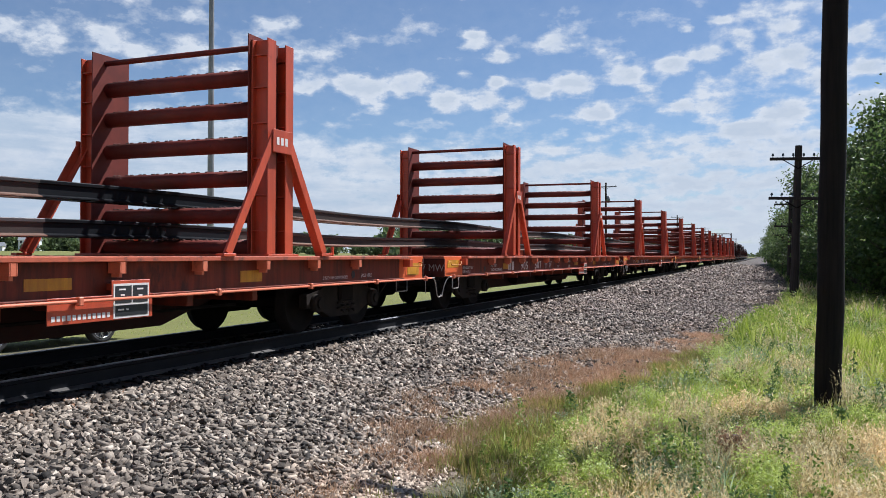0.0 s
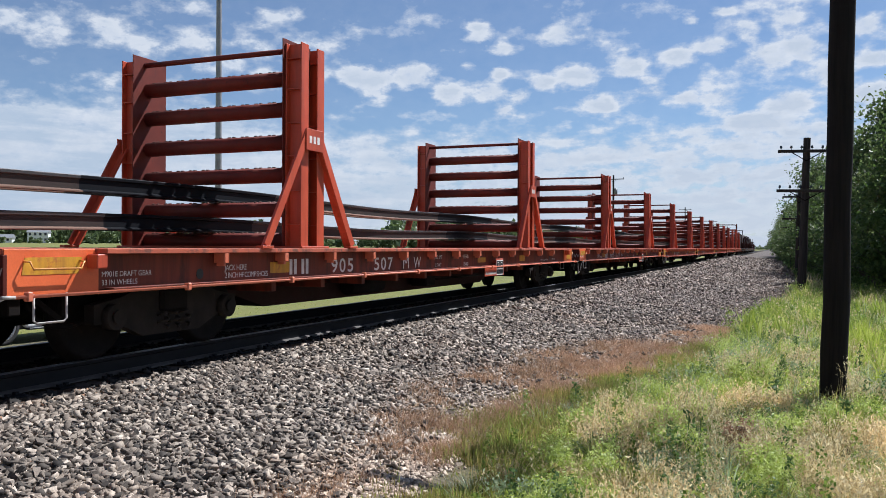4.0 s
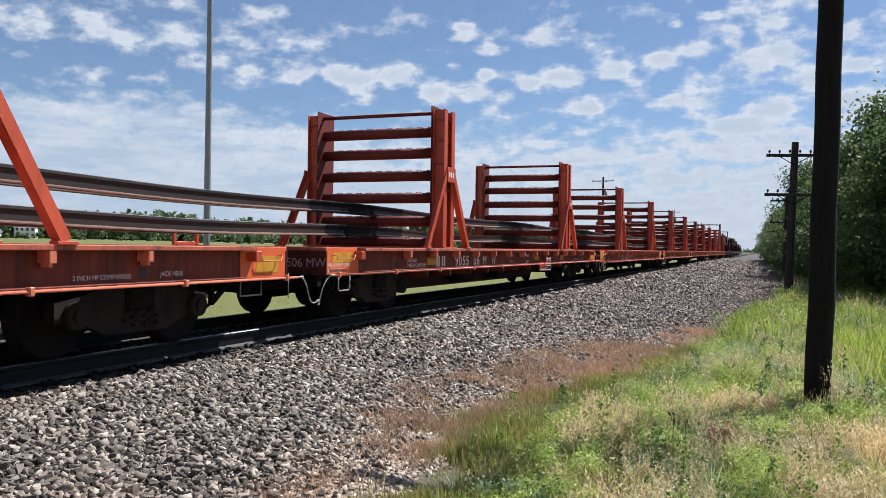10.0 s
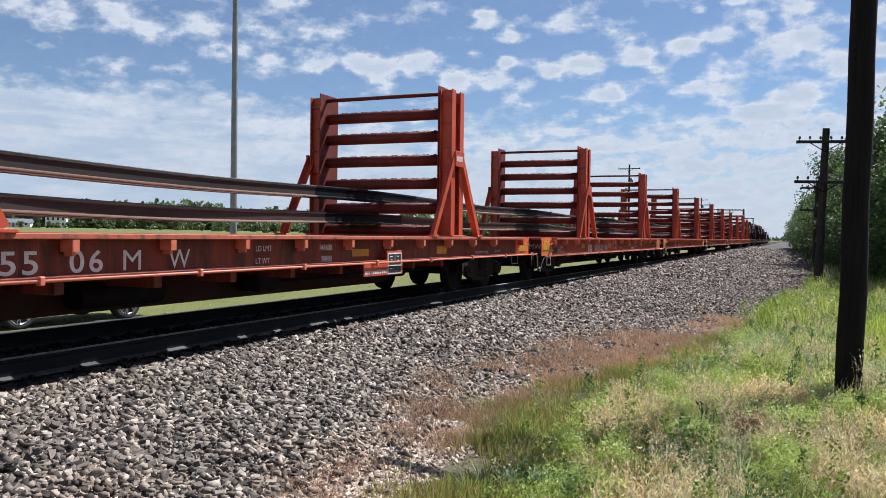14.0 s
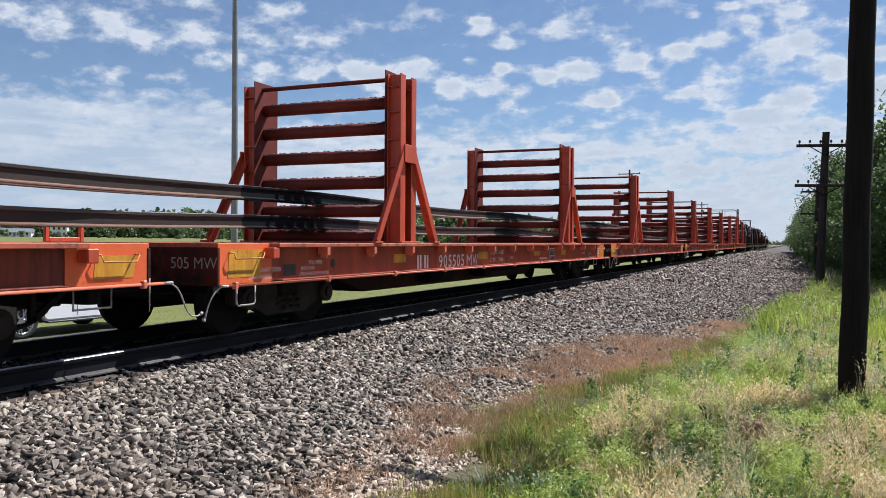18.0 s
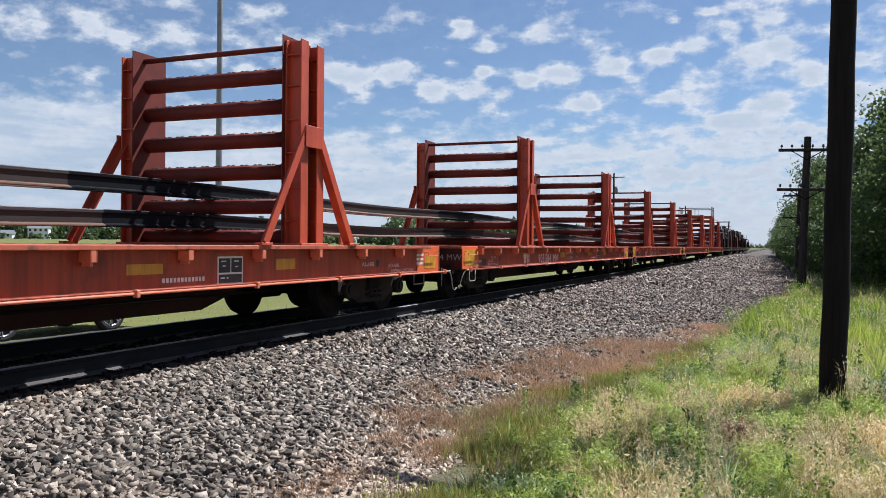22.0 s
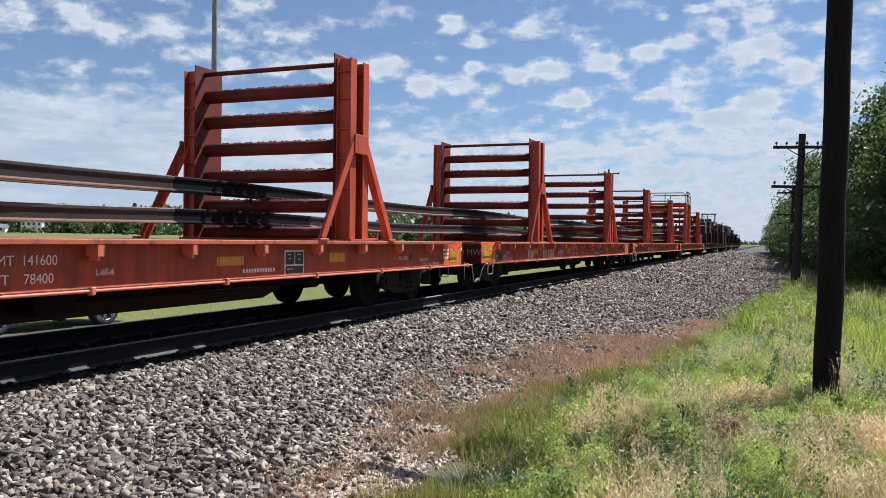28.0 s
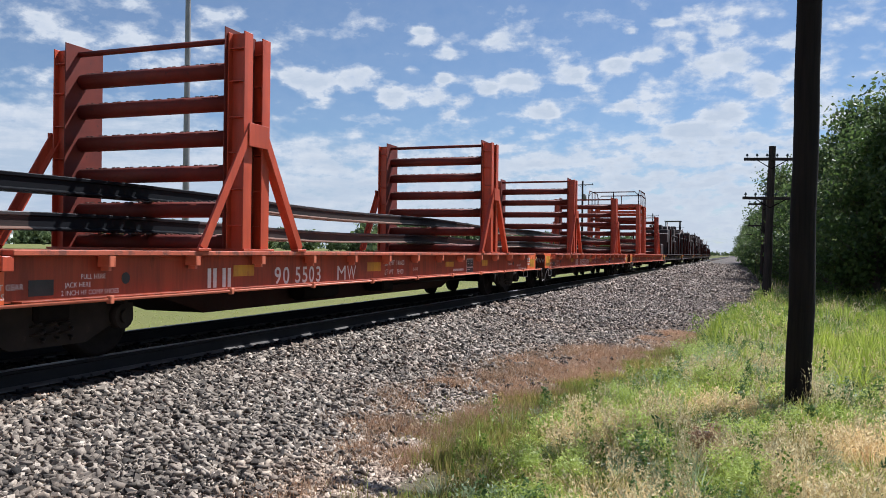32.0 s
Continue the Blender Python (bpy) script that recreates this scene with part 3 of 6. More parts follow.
def tufts(rng, x, y, h, w, per, spread):
    """Clumps of blades that fan out from one foot."""
    n = len(x)
    cx, cy = np.repeat(x, per), np.repeat(y, per)
    hh = np.repeat(h, per) * rng.uniform(0.55, 1.1, n * per)
    ox, oy = rng.normal(0, 1, (2, n * per)) * np.repeat(spread, per)
    co = blades(rng, cx + ox * 0.4, cy + oy * 0.4, hh, np.repeat(w, per) * rng.uniform(0.7, 1.3, n * per), 0.12)
    push = np.stack([ox, oy, ox * 0], -1)[:, None, :] * np.array([0, 0, 0.45, 0.45, 1.3])[None, :, None]
    return co + push


def leafy_mounds(rng, x, y, wide, tall, tips, per, spread, size):
    """Domes of small leaves standing on the ground."""
    n = len(x)
    r, a = np.sqrt(rng.random((n, tips))), rng.uniform(0, 6.283, (n, tips))
    z = ground_z(x, y)[:, None] + tall[:, None] * (1 - 0.7 * r ** 2) * rng.uniform(0.3, 1.12, (n, tips))
    tip = np.stack([x[:, None] + r * np.cos(a) * wide[:, None], y[:, None] + r * np.sin(a) * wide[:, None], z], -1).reshape(-1, 3)
    return leaf_cards(rng, tip, per, np.full(len(tip), spread), size * 1.5, 0.15)


def plumes(rng, x, y, h, spread, per, w):
    """Dry seed heads: a thin stalk each, with a loose feather of bristles at its end."""
    stalks = tufts(rng, x, y, h, np.full(len(x), w), per, spread)
    top = stalks[:, 4, :]
    base = stalks[:, 2, :]
    k = 5
    f = rng.uniform(0.45, 1.05, (len(top), k, 1))
    p = (base[:, None, :] * (1 - f) + top[:, None, :] * f).reshape(-1, 3)
    d = rng.normal(0, 1, (len(p), 3)) * np.array([0.6, 0.6, 0.5]) + np.array([0, 0, 0.9])
    d *= (rng.uniform(0.012, 0.03, len(p)) * np.repeat(np.repeat(np.minimum(h, 0.32), per), k) / 0.25 / np.linalg.norm(d, axis=1))[:, None]
    side = np.cross(d, rng.normal(0, 1, (len(p), 3)))
    side *= (w * 0.9 / (np.linalg.norm(side, axis=1) + 1e-6))[:, None]
    q = p + d
    return np.concatenate([stalks, np.stack([p - side, p + side, (p + q) / 2 - side, (p + q) / 2 + side, q], 1)])


def build_grass():
    rng = np.random.default_rng(11)
    def verge(n, y0, y1, x1, d0=-0.1):
        y = rng.uniform(y0, y1, n)
        e = grass_edge(y) + d0
        return e + (x1 - e) * rng.random(n), y
    sets = {"green": [], "straw": [], "yellow": [], "blue": [], "olive": [], "fresh": []}
    # a low turf under all the rest
    for n, y0, y1, x1, hs, ws in ((9000, -9, -3, 4.5, 0.12, 0.012), (24000, -3, 2.4, 3.5, 0.10, 0.009), (32000, 2.4, 9, 2.6, 0.085, 0.007), (36000, 9, 18, 6, 0.11, 0.011), (26000, 18, 36, 13, 0.20, 0.024), (16000, 36, 90, 26, 0.26, 0.05)):
        x, y = verge(n, y0, y1, x1)
        d = x - grass_edge(y)
        keep = rng.random(n) < np.clip((d - 0.15 + 0.9 * (patchy(x, y, 1.2, 44.0) - 0.5)) / 0.5, 0.04, 1)
        x, y, d = x[keep], y[keep], d[keep]
        h = hs * rng.uniform(0.4, 1.35, len(x)) * np.clip(0.55 + d / 1.2, 0.5, 1.0) * (0.5 + patchy(x, y, 0.9, 2.0))
        w = ws * rng.uniform(0.7, 1.5, len(x))
        dry = rng.random(len(x)) < np.clip(0.31 + 1.3 * (patchy(x, y, 0.8, 9.0) - 0.5), 0.03, 0.9)
        border = ~dry & (rng.random(len(x)) < np.clip(1.25 - d, 0, 1)) & (y > 3) & (y < 16)
        sets["olive"].append(blades(rng, x[border], y[border], h[border], w[border] * 0.7))
        green = ~dry & ~border
        sets["green"].append(blades(rng, x[green], y[green], h[green], w[green]))
        sets["straw"].append(blades(rng, x[dry], y[dry], h[dry] * 1.1, w[dry] * 0.8, 0.3))
    # fine olive grass next to the dead weeds
    n = 62000
    y = 3.6 + 10.5 * rng.random(n) ** 1.2
    x = grass_edge(y) + rng.normal(0.55, 0.42, n)
    keep = rng.random(n) < np.clip((x - grass_edge(y) + 0.1 + 1.3 * (patchy(x, y, 1.1, 44.0) - 0.5)) / 0.7, 0, 1)
    x, y = x[keep], y[keep]
    n = len(x)
    h = rng.uniform(0.05, 0.17, n) * np.clip(0.6 + (x - grass_edge(y)) / 1.2, 0.5, 1.1)
    pick = rng.random(n) + 0.7 * (patchy(x, y, 1.1, 51.0) - 0.5) + 0.3 * (x - grass_edge(y) - 0.6)
    for name, m in (("olive", pick < 0.66), ("fresh", (pick >= 0.66) & (pick < 0.8)), ("green", pick >= 0.8)):
        sets[name].append(blades(rng, x[m], y[m], h[m], np.full(m.sum(), 0.0045) * (1 + y[m] / 9), 0.3))
    # clumps: each kind keeps to its own patches
    kinds = (("green", 14.0, 0.00), ("straw", 71.0, 0.13), ("yellow", 33.0, 0.04), ("olive", 55.0, 0.06), ("blue", 91.0, 0.02), ("fresh", 27.0, 0.06))
    for n, y0, y1, x1, hs, ws, per, sp in ((700, -5, 3.0, 3.5, 0.18, 0.009, 22, 0.08), (1500, 3.0, 9, 2.6, 0.23, 0.008, 30, 0.075), (1400, 9, 18, 6, 0.27, 0.011, 22, 0.10), (900, 18, 40, 12, 0.36, 0.022, 14, 0.2)):
        x, y = verge(n, y0, y1, x1, 0.45)
        d = x - grass_edge(y)
        keep = (d > 0.95) | (y > 15) | (rng.random(n) < 0.2)
        x, y, d = x[keep], y[keep], d[keep]
        n = len(x)
        h = hs * rng.uniform(0.5, 1.4, n) * np.clip(0.5 + d / 2.2, 0.5, 1.1)
        score = np.stack([patchy(x, y, 1.5, seed) + bias + rng.normal(0, 0.13, n) for _, seed, bias in kinds])
        score[1] += np.where(d < 1.0, -0.16, 0) + np.where((x > -0.45) & (y < 7.5), 0.10, 0)
        best = score.argmax(0)
        for k, (name, _, _) in enumerate(kinds):
            m = best == k
            if name == "straw":
                sets[name].append(plumes(rng, x[m], y[m], h[m] * 1.05, np.full(m.sum(), sp * 0.8), per, ws * 0.6))
            else:
                sets[name].append(tufts(rng, x[m], y[m], h[m], np.full(m.sum(), ws), per, np.full(m.sum(), sp)))
    # dry stalks round the near pole's foot
    a = rng.uniform(0, 6.283, 26)
    r = rng.uniform(0.16, 0.42, 26)
    sets["straw"].append(plumes(rng, 0.535 + r * np.cos(a), 9.0 + r * np.sin(a), rng.uniform(0.3, 0.75, 26), np.full(26, 0.03), 4, 0.0038))
    # tall fresh grass in stands further along
    for n, y0, y1, x0, x1, h0 in ((240, 10.5, 15, 0.7, 4.2, 0.48), (420, 14, 24, -0.6, 8, 0.55), (260, 22, 34, 0.2, 12, 0.6)):
        y = rng.uniform(y0, y1, n)
        x = rng.uniform(x0, x1, n)
        keep = (patchy(x, y, 0.6, 61.0) > 0.40) & (x > grass_edge(y) + 0.35)
        x, y = x[keep], y[keep]
        sets["fresh"].append(tufts(rng, x, y, h0 * rng.uniform(0.6, 1.2, len(x)), np.full(len(x), 0.013) * (1 + y / 25), 22, np.full(len(x), 0.08)))
    # bushy mounds of small leaves, each kind in its own patches
    mounds = (("bushy_weeds", M_BUSHLEAF, 33.0, 0.05, 0.017, "mounds of bushy bright yellow-green weeds"), ("dry_weeds", M_STRAW, 71.0, 0.15, 0.013, "mounds of dry straw-coloured weeds"),
              ("dark_weeds", M_DARKWEED, 37.0, -0.07, 0.018, "mounds of darker green weeds"), ("grey_weeds", M_BLUEGRASS, 91.0, 0.05, 0.014, "mounds of pale grey-green weeds"), ("green_weeds", M_FRESH, 14.0, 0.02, 0.017, "mounds of fresh green weeds"))
    n = 1250
    y = 3.4 + 17 * rng.random(n) ** 1.5
    x = grass_edge(y) + np.where(y < 15, 0.85, 0.55) + rng.random(n) * (2.4 + y * 0.28)
    score = np.stack([patchy(x, y, 1.5, seed) + bias + rng.normal(0, 0.13, n) for _, _, seed, bias, _, _ in mounds])
    score[1] += np.where(x - grass_edge(y) < 1.0, -0.2, 0) + np.where((x > -0.45) & (y < 7.5), 0.10, 0)
    best = score.argmax(0)
    for k, (name, mat, _, _, size, label) in enumerate(mounds):
        m = best == k
        xx, yy = x[m], y[m]
        wide = rng.uniform(0.08, 0.22, len(xx)) * (1 + yy / 22)
        tall = rng.uniform(0.10, 0.30, len(xx)) * np.clip((xx - grass_edge(yy)) / 1.2, 0.5, 1)
        near = yy < 9
        co = [leafy_mounds(rng, xx[near], yy[near], wide[near], tall[near], 40, 14, 0.026, size), leafy_mounds(rng, xx[~near], yy[~near], wide[~near], tall[~near], 26, 10, 0.045, size * 1.9)]
        tagged(new(name, arrays_mesh(name, np.concatenate(co), ((0, 1, 2, 3),), [mat])), label, "weeds", kind="stuff")
    # slim upright weeds with leaves all along the stem
    for name, mat, n, label in (("upright_weeds", M_DARKWEED, 120, "slim dark green weeds standing upright in the grass"), ("upright_herbs", M_GRASS, 240, "slim fresh green herbs standing upright in the grass")):
        y = 4.2 + 12 * rng.random(n) ** 1.25
        x = grass_edge(y) + 0.6 + rng.random(n) * (2.4 + 0.3 * y)
        keep = patchy(x, y, 0.9, 81.0) > 0.38
        x, y = x[keep], y[keep]
        tall = rng.uniform(0.18, 0.46, len(x))
        m = 15
        f = np.tile(np.linspace(0.15, 1.0, m), (len(x), 1))
        lean = rng.normal(0, 0.10, (2, len(x), 1))
        stem = np.stack([x[:, None] + lean[0] * f * tall[:, None], y[:, None] + lean[1] * f * tall[:, None], ground_z(x, y)[:, None] + f * tall[:, None]], -1).reshape(-1, 3)
        reach = (0.030 * (1.15 - f) + 0.008).ravel()
        tagged(new(name, arrays_mesh(name, leaf_cards(rng, stem, 6, reach, 0.026), ((0, 1, 2, 3),), [mat])), label, "weeds", kind="stuff")
    # leafy plants further along the verge
    x, y = verge(1500, 14, 36, 12, 0.3)
    x, y = (v[patchy(x, y, 0.5, 31.0) > 0.45] for v in (x, y))
    tall = rng.uniform(0.15, 0.5, len(x))
    tagged(new("tall_forbs", arrays_mesh("tall_forbs", leafy_mounds(rng, x, y, rng.uniform(0.15, 0.4, len(x)), tall, 14, 10, 0.08, 0.05), ((0, 1, 2, 3),), [M_GRASS])), "leafy green plants further along the verge", "ground plants", kind="stuff")
    for name, key, mat, label in (("grass", "green", M_GRASS, "long sunlit green grass on the verge"), ("dry_grass", "straw", M_STRAW, "feathery straw-coloured dry grass among the green"), ("yellow_grass", "yellow", M_SHORE, "yellow-green grass tufts on the verge"), ("bluish_grass", "blue", M_BLUEGRASS, "pale bluish-green grass tufts"), ("olive_grass", "olive", M_OLIVE, "fine olive-brown grass along the dead weeds"), ("fresh_grass", "fresh", M_FRESH, "tall vivid green grass further along the verge")):
        tagged(new(name, arrays_mesh(name, np.concatenate(sets[key]), BLADE, [mat])), label, "grass", kind="stuff")
    # the strip of dead weeds between stones and grass
    n = 120000
    y = 3.6 + 13.5 * rng.random(n) ** 1.1
    x = weed_edge(y) + (grass_edge(y) + 0.35 - weed_edge(y)) * rng.beta(1.7, 1.4, n) * 1.2 + rng.normal(0, 0.16, n)
    m = 34000
    yo = 4.0 + 11 * rng.random(m) ** 1.15
    x, y = np.append(x, grass_edge(yo) + np.abs(rng.normal(0, 0.55, m))), np.append(y, yo)
    n += m
    keep = patchy(x, y, 1.0, 5.0) + 0.35 * (y > 8.5) * (y < 13) > rng.uniform(0.22, 0.78, n)
    x, y = x[keep], y[keep]
    h = rng.uniform(0.02, 0.11, len(x)) * (0.5 + patchy(x, y, 1.7, 15.0))
    tagged(new("dead_weeds", arrays_mesh("dead_weeds", blades(rng, x, y, h, np.full(len(x), 0.0045) * (1 + y / 12), 0.9), BLADE, [M_BROWNWEED])), "reddish-brown dead weeds along the ballast edge", "weeds", kind="stuff")
    # the grass of the far side, seen under the cars
    n = 30000
    y = rng.uniform(8, 80, n)
    x = rng.uniform(-36, -9.8, n)
    keep = (x < -14.8) | (y > 16.2 + rng.uniform(-1, 1, n))
    x, y = x[keep], y[keep]
    tagged(new("field_grass", arrays_mesh("field_grass", blades(rng, x, y, rng.uniform(0.02, 0.06, len(x)), np.full(len(x), 0.03), 0.9), BLADE, [M_FRESH])), "short mown grass beyond the gravel drive", "grass", kind="stuff")


build_grass()


# ---- track ----
def rail_profile(s=1.0):
    p = [(-0.070, 0), (0.070, 0), (0.070, 0.012), (0.012, 0.032), (0.009, 0.135), (0.034, 0.148), (0.036, 0.176), (0.028, 0.184)]
    p = p + [(-a, b) for a, b in p[::-1] if b > 0]
    return [(a * s, b * s) for a, b in p]


def rail_mesh(name, pts, mats, s=1.0, top_index=None):
    """A rail swept along points; the running face may take the second material."""
    bm = bmesh.new()
    prof = rail_profile(s)
    rings = []
    for p in pts:
        rings.append([bm.verts.new((p[0] + a, p[1], p[2] + b)) for a, b in prof])
    n = len(prof)
    for a, b in zip(rings, rings[1:]):
        for i in range(n):
            f = bm.faces.new((a[i], b[i], b[(i + 1) % n], a[(i + 1) % n]))
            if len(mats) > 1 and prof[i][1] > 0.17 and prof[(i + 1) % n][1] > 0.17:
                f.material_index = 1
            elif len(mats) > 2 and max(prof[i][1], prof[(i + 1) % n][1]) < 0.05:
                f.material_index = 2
    bm.faces.new(rings[0])
    bm.faces.new(rings[-1][::-1])
    bmesh.ops.recalc_face_normals(bm, faces=bm.faces[:])
    me = bpy.data.meshes.new(name)
    bm.to_mesh(me)
    bm.free()
    for m in mats:
        me.materials.append(m)
    return me


track = tagged(new("railway_track"), "single railway track with dark wooden ties and polished rails", "railway track", kind="structure")
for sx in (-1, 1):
    share("rail", rail_mesh("rail", [(TX + sx * 0.7525, y, -0.186) for y in (-300, 0, 60, 900)], [M_RAILSHADE, M_RAILTOP, M_RAILFOOT]), track, label="worn steel rail with a polished head")
_bm = bmesh.new()
box(_bm, -1.3, 1.3, -0.115, 0.115, -0.18, 0, 0.012)
_tie = mesh_of("tie", _bm, M_TIE)
_bm = bmesh.new()
box(_bm, -0.19, 0.19, -0.09, 0.09, 0, 0.018, 0.004)
for sx, sy in ((-0.1, -0.05), (0.1, 0.05), (-0.14, 0.06), (0.14, -0.06)):
    box(_bm, sx - 0.02, sx + 0.02, sy - 0.02, sy + 0.02, 0.018, 0.045, 0.004)
_plate = mesh_of("tie_plate", _bm, M_RAILSHADE)
_rt = random.Random(4)
for k in range(150):
    yy = -12 + k * 0.53
    tie = share("tie", _tie, track, pose(TX + _rt.uniform(-0.03, 0.03), yy, -0.205, 0, 0, _rt.uniform(-0.8, 0.8)))
    if 2 < yy < 34:
        for sx in (-1, 1):
            share("tie_plate", _plate, track, pose(TX + sx * 0.7525, yy, -0.204))
_bm = bmesh.new()
for k in range(150, 900):
    yy = -12 + k * 0.53
    box(_bm, TX - 1.3, TX + 1.3, yy - 0.115, yy + 0.115, -0.37, -0.205)
tagged(part("tie_row", _bm, M_TIE, track), kind="stuff")


# ---- the rail train ----
CAR = 19.7          # coupled length of a car
CAR0 = 22.753       # where the first full car stands at the start
HALF, DECK = 1.5, 1.066
FRONT, REAR = 9.03, 9.70     # from the racks' middle to the body's two ends
RACK_Y = 4.938
BAR_Z = (0.10, 0.50, 0.94, 1.355, 1.775, 2.165)


_bm = bmesh.new()
for dx in (-0.035, 0.035):
    tube(_bm, [(dx - 0.020, 0, 0), (dx + 0.020, 0, 0)], 0.019, 8)
tube(_bm, [(-0.055, 0, -0.004), (0.055, 0, -0.004)], 0.009, 6)
ROLLER = mesh_of("roller", _bm, M_ROLLER)


def rack_parts(car, y0, label="", tall=2.555, bars=BAR_Z, marked=True):
    """A roller rack across the deck: two posts of twin columns, rollers between them and a brace on each side."""
    bm = bmesh.new()
    box(bm, -HALF + 0.02, HALF - 0.02, y0 - 0.02, y0 + 0.63, DECK + 0.003, DECK + 0.03, 0.004)
    rack = part("rail_rack", bm, M_ORANGE, car, label or "tall orange roller rack welded on the deck")
    for s in (-1, 1):
        xo, xi = s * 1.435, s * 1.20
        for y1 in (y0 + 0.02, y0 + 0.395):
            bm = bmesh.new()
            # a wide-flange section: two flanges, the web set back between them, and stiffeners
            x0, x1 = min(xi, xo), max(xi, xo)
            box(bm, x0, x0 + 0.018, y1, y1 + 0.17, DECK + 0.03, DECK + tall, 0.004)
            box(bm, x1 - 0.018, x1, y1, y1 + 0.17, DECK + 0.03, DECK + tall, 0.004)
            box(bm, x0 + 0.0175, x1 - 0.0175, y1 + 0.077, y1 + 0.093, DECK + 0.03, DECK + tall - 0.004)
            for z in (0.30, 0.72, 1.15, 1.56, 1.98, 2.36):
                box(bm, x0 + 0.018, x1 - 0.018, y1 + 0.012, y1 + 0.0765, DECK + z, DECK + z + 0.012)
            part("column", bm, M_ORANGE, rack)
        bm = bmesh.new()
        box(bm, xi + s * 0.01, xi + s * 0.12, y0 + 0.192, y0 + 0.393, DECK + 0.03, DECK + tall - 0.03)
        part("web_plate", bm, M_MAROON, rack, "web plate between the columns, maroon for the shade in the gap")
        bm = bmesh.new()
        box(bm, xi - s * 0.014, xi - s * 0.002, y0 - 0.03, y0 + 0.61, DECK + 0.03, DECK + tall + 0.06, 0.003)
        part("guide_plate", bm, M_MAROON, rack)
        bm = bmesh.new()
        xb = s * 1.444
        box(bm, min(xb + s * 0.058, xb + s * 0.070), max(xb + s * 0.058, xb + s * 0.070), y0 + 0.015, y0 + 0.415, DECK + 1.22, DECK + 1.49, 0.004)
        box(bm, min(xb, xb + s * 0.0575), max(xb, xb + s * 0.0575), y0 + 0.175, y0 + 0.255, DECK + 1.23, DECK + 1.48)
        part("gusset", bm, M_ORANGE, rack)
        if s > 0 and marked:
            for k in range(3):
                bm = bmesh.new()
                box(bm, xb + 0.0705, xb + 0.072, y0 + 0.085 + k * 0.09, y0 + 0.14 + k * 0.09, DECK + 1.31, DECK + 1.40)
                part("painted_bar", bm, M_WHITE, rack)
        for d in (-1, 1):
            bm = bmesh.new()
            foot, head = y0 + 0.22 + d * 1.01, y0 + 0.215 + d * 0.12
            x = xb + s * 0.045
            beam(bm, (x, foot, DECK + 0.035), (x, head, DECK + 1.46), 0.11, 0.02, up=(1, 0, 0))
            beam(bm, (x - s * 0.05, foot - d * 0.05, DECK + 0.035), (x - s * 0.05, head - d * 0.05, DECK + 1.44), 0.02, 0.10, up=(1, 0, 0))
            box(bm, x - 0.07, x + 0.03, foot - 0.11, foot + 0.11, DECK + 0.003, DECK + 0.034, 0.004)
            part("brace", bm, M_ORANGE, rack)
    for k, z in enumerate(bars):
        bm = bmesh.new()
        tube(bm, [(-1.18, y0 + 0.26, DECK + z), (1.18, y0 + 0.26, DECK + z)], 0.098, 16)
        part("roller_bar", bm, M_MAROON, rack, "thick crossbar with small rollers, its maroon deepened for shade")
        for i in range(11):
            share("roller", ROLLER, rack, pose(-1.05 + i * 0.21, y0 + 0.26, DECK + z + 0.091))
    bm = bmesh.new()
    tube(bm, [(-1.2, y0 + 0.2, DECK + tall - 0.05), (1.2, y0 + 0.2, DECK + tall - 0.05)], 0.035, 10)
    part("top_pipe", bm, M_MAROON, rack)
    return rack


def wheelset_mesh():
    bm = bmesh.new()
    for s in (-1, 1):
        b2 = bmesh.new()
        lathe(b2, [(-0.065, 0.10), (-0.06, 0.33), (-0.065, 0.37), (-0.07, 0.445), (-0.045, 0.45), (-0.03, 0.42), (0.06, 0.412), (0.062, 0.37), (0.03, 0.33), (0.03, 0.16), (0.075, 0.11)], 30)
        if s < 0:
            bmesh.ops.scale(b2, vec=(-1, 1, 1), verts=b2.verts[:])
            bmesh.ops.reverse_faces(b2, faces=b2.faces[:])
        bmesh.ops.translate(b2, vec=(s * 0.7525, 0, 0), verts=b2.verts[:])
        tmp = bpy.data.meshes.new("tmp")
        b2.to_mesh(tmp)
        b2.free()
        bm.from_mesh(tmp)
        bpy.data.meshes.remove(tmp)
    tube(bm, [(-0.98, 0, 0), (0.98, 0, 0)], 0.085, 14)
    # three bearing bolts show that it turns
    for s in (-1, 1):
        for k in range(3):
            a = k * 2.094
            tube(bm, [(s * 0.98, 0.05 * math.cos(a), 0.05 * math.sin(a)), (s * 1.0, 0.05 * math.cos(a), 0.05 * math.sin(a))], 0.018, 6)
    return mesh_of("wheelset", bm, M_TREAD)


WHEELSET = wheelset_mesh()


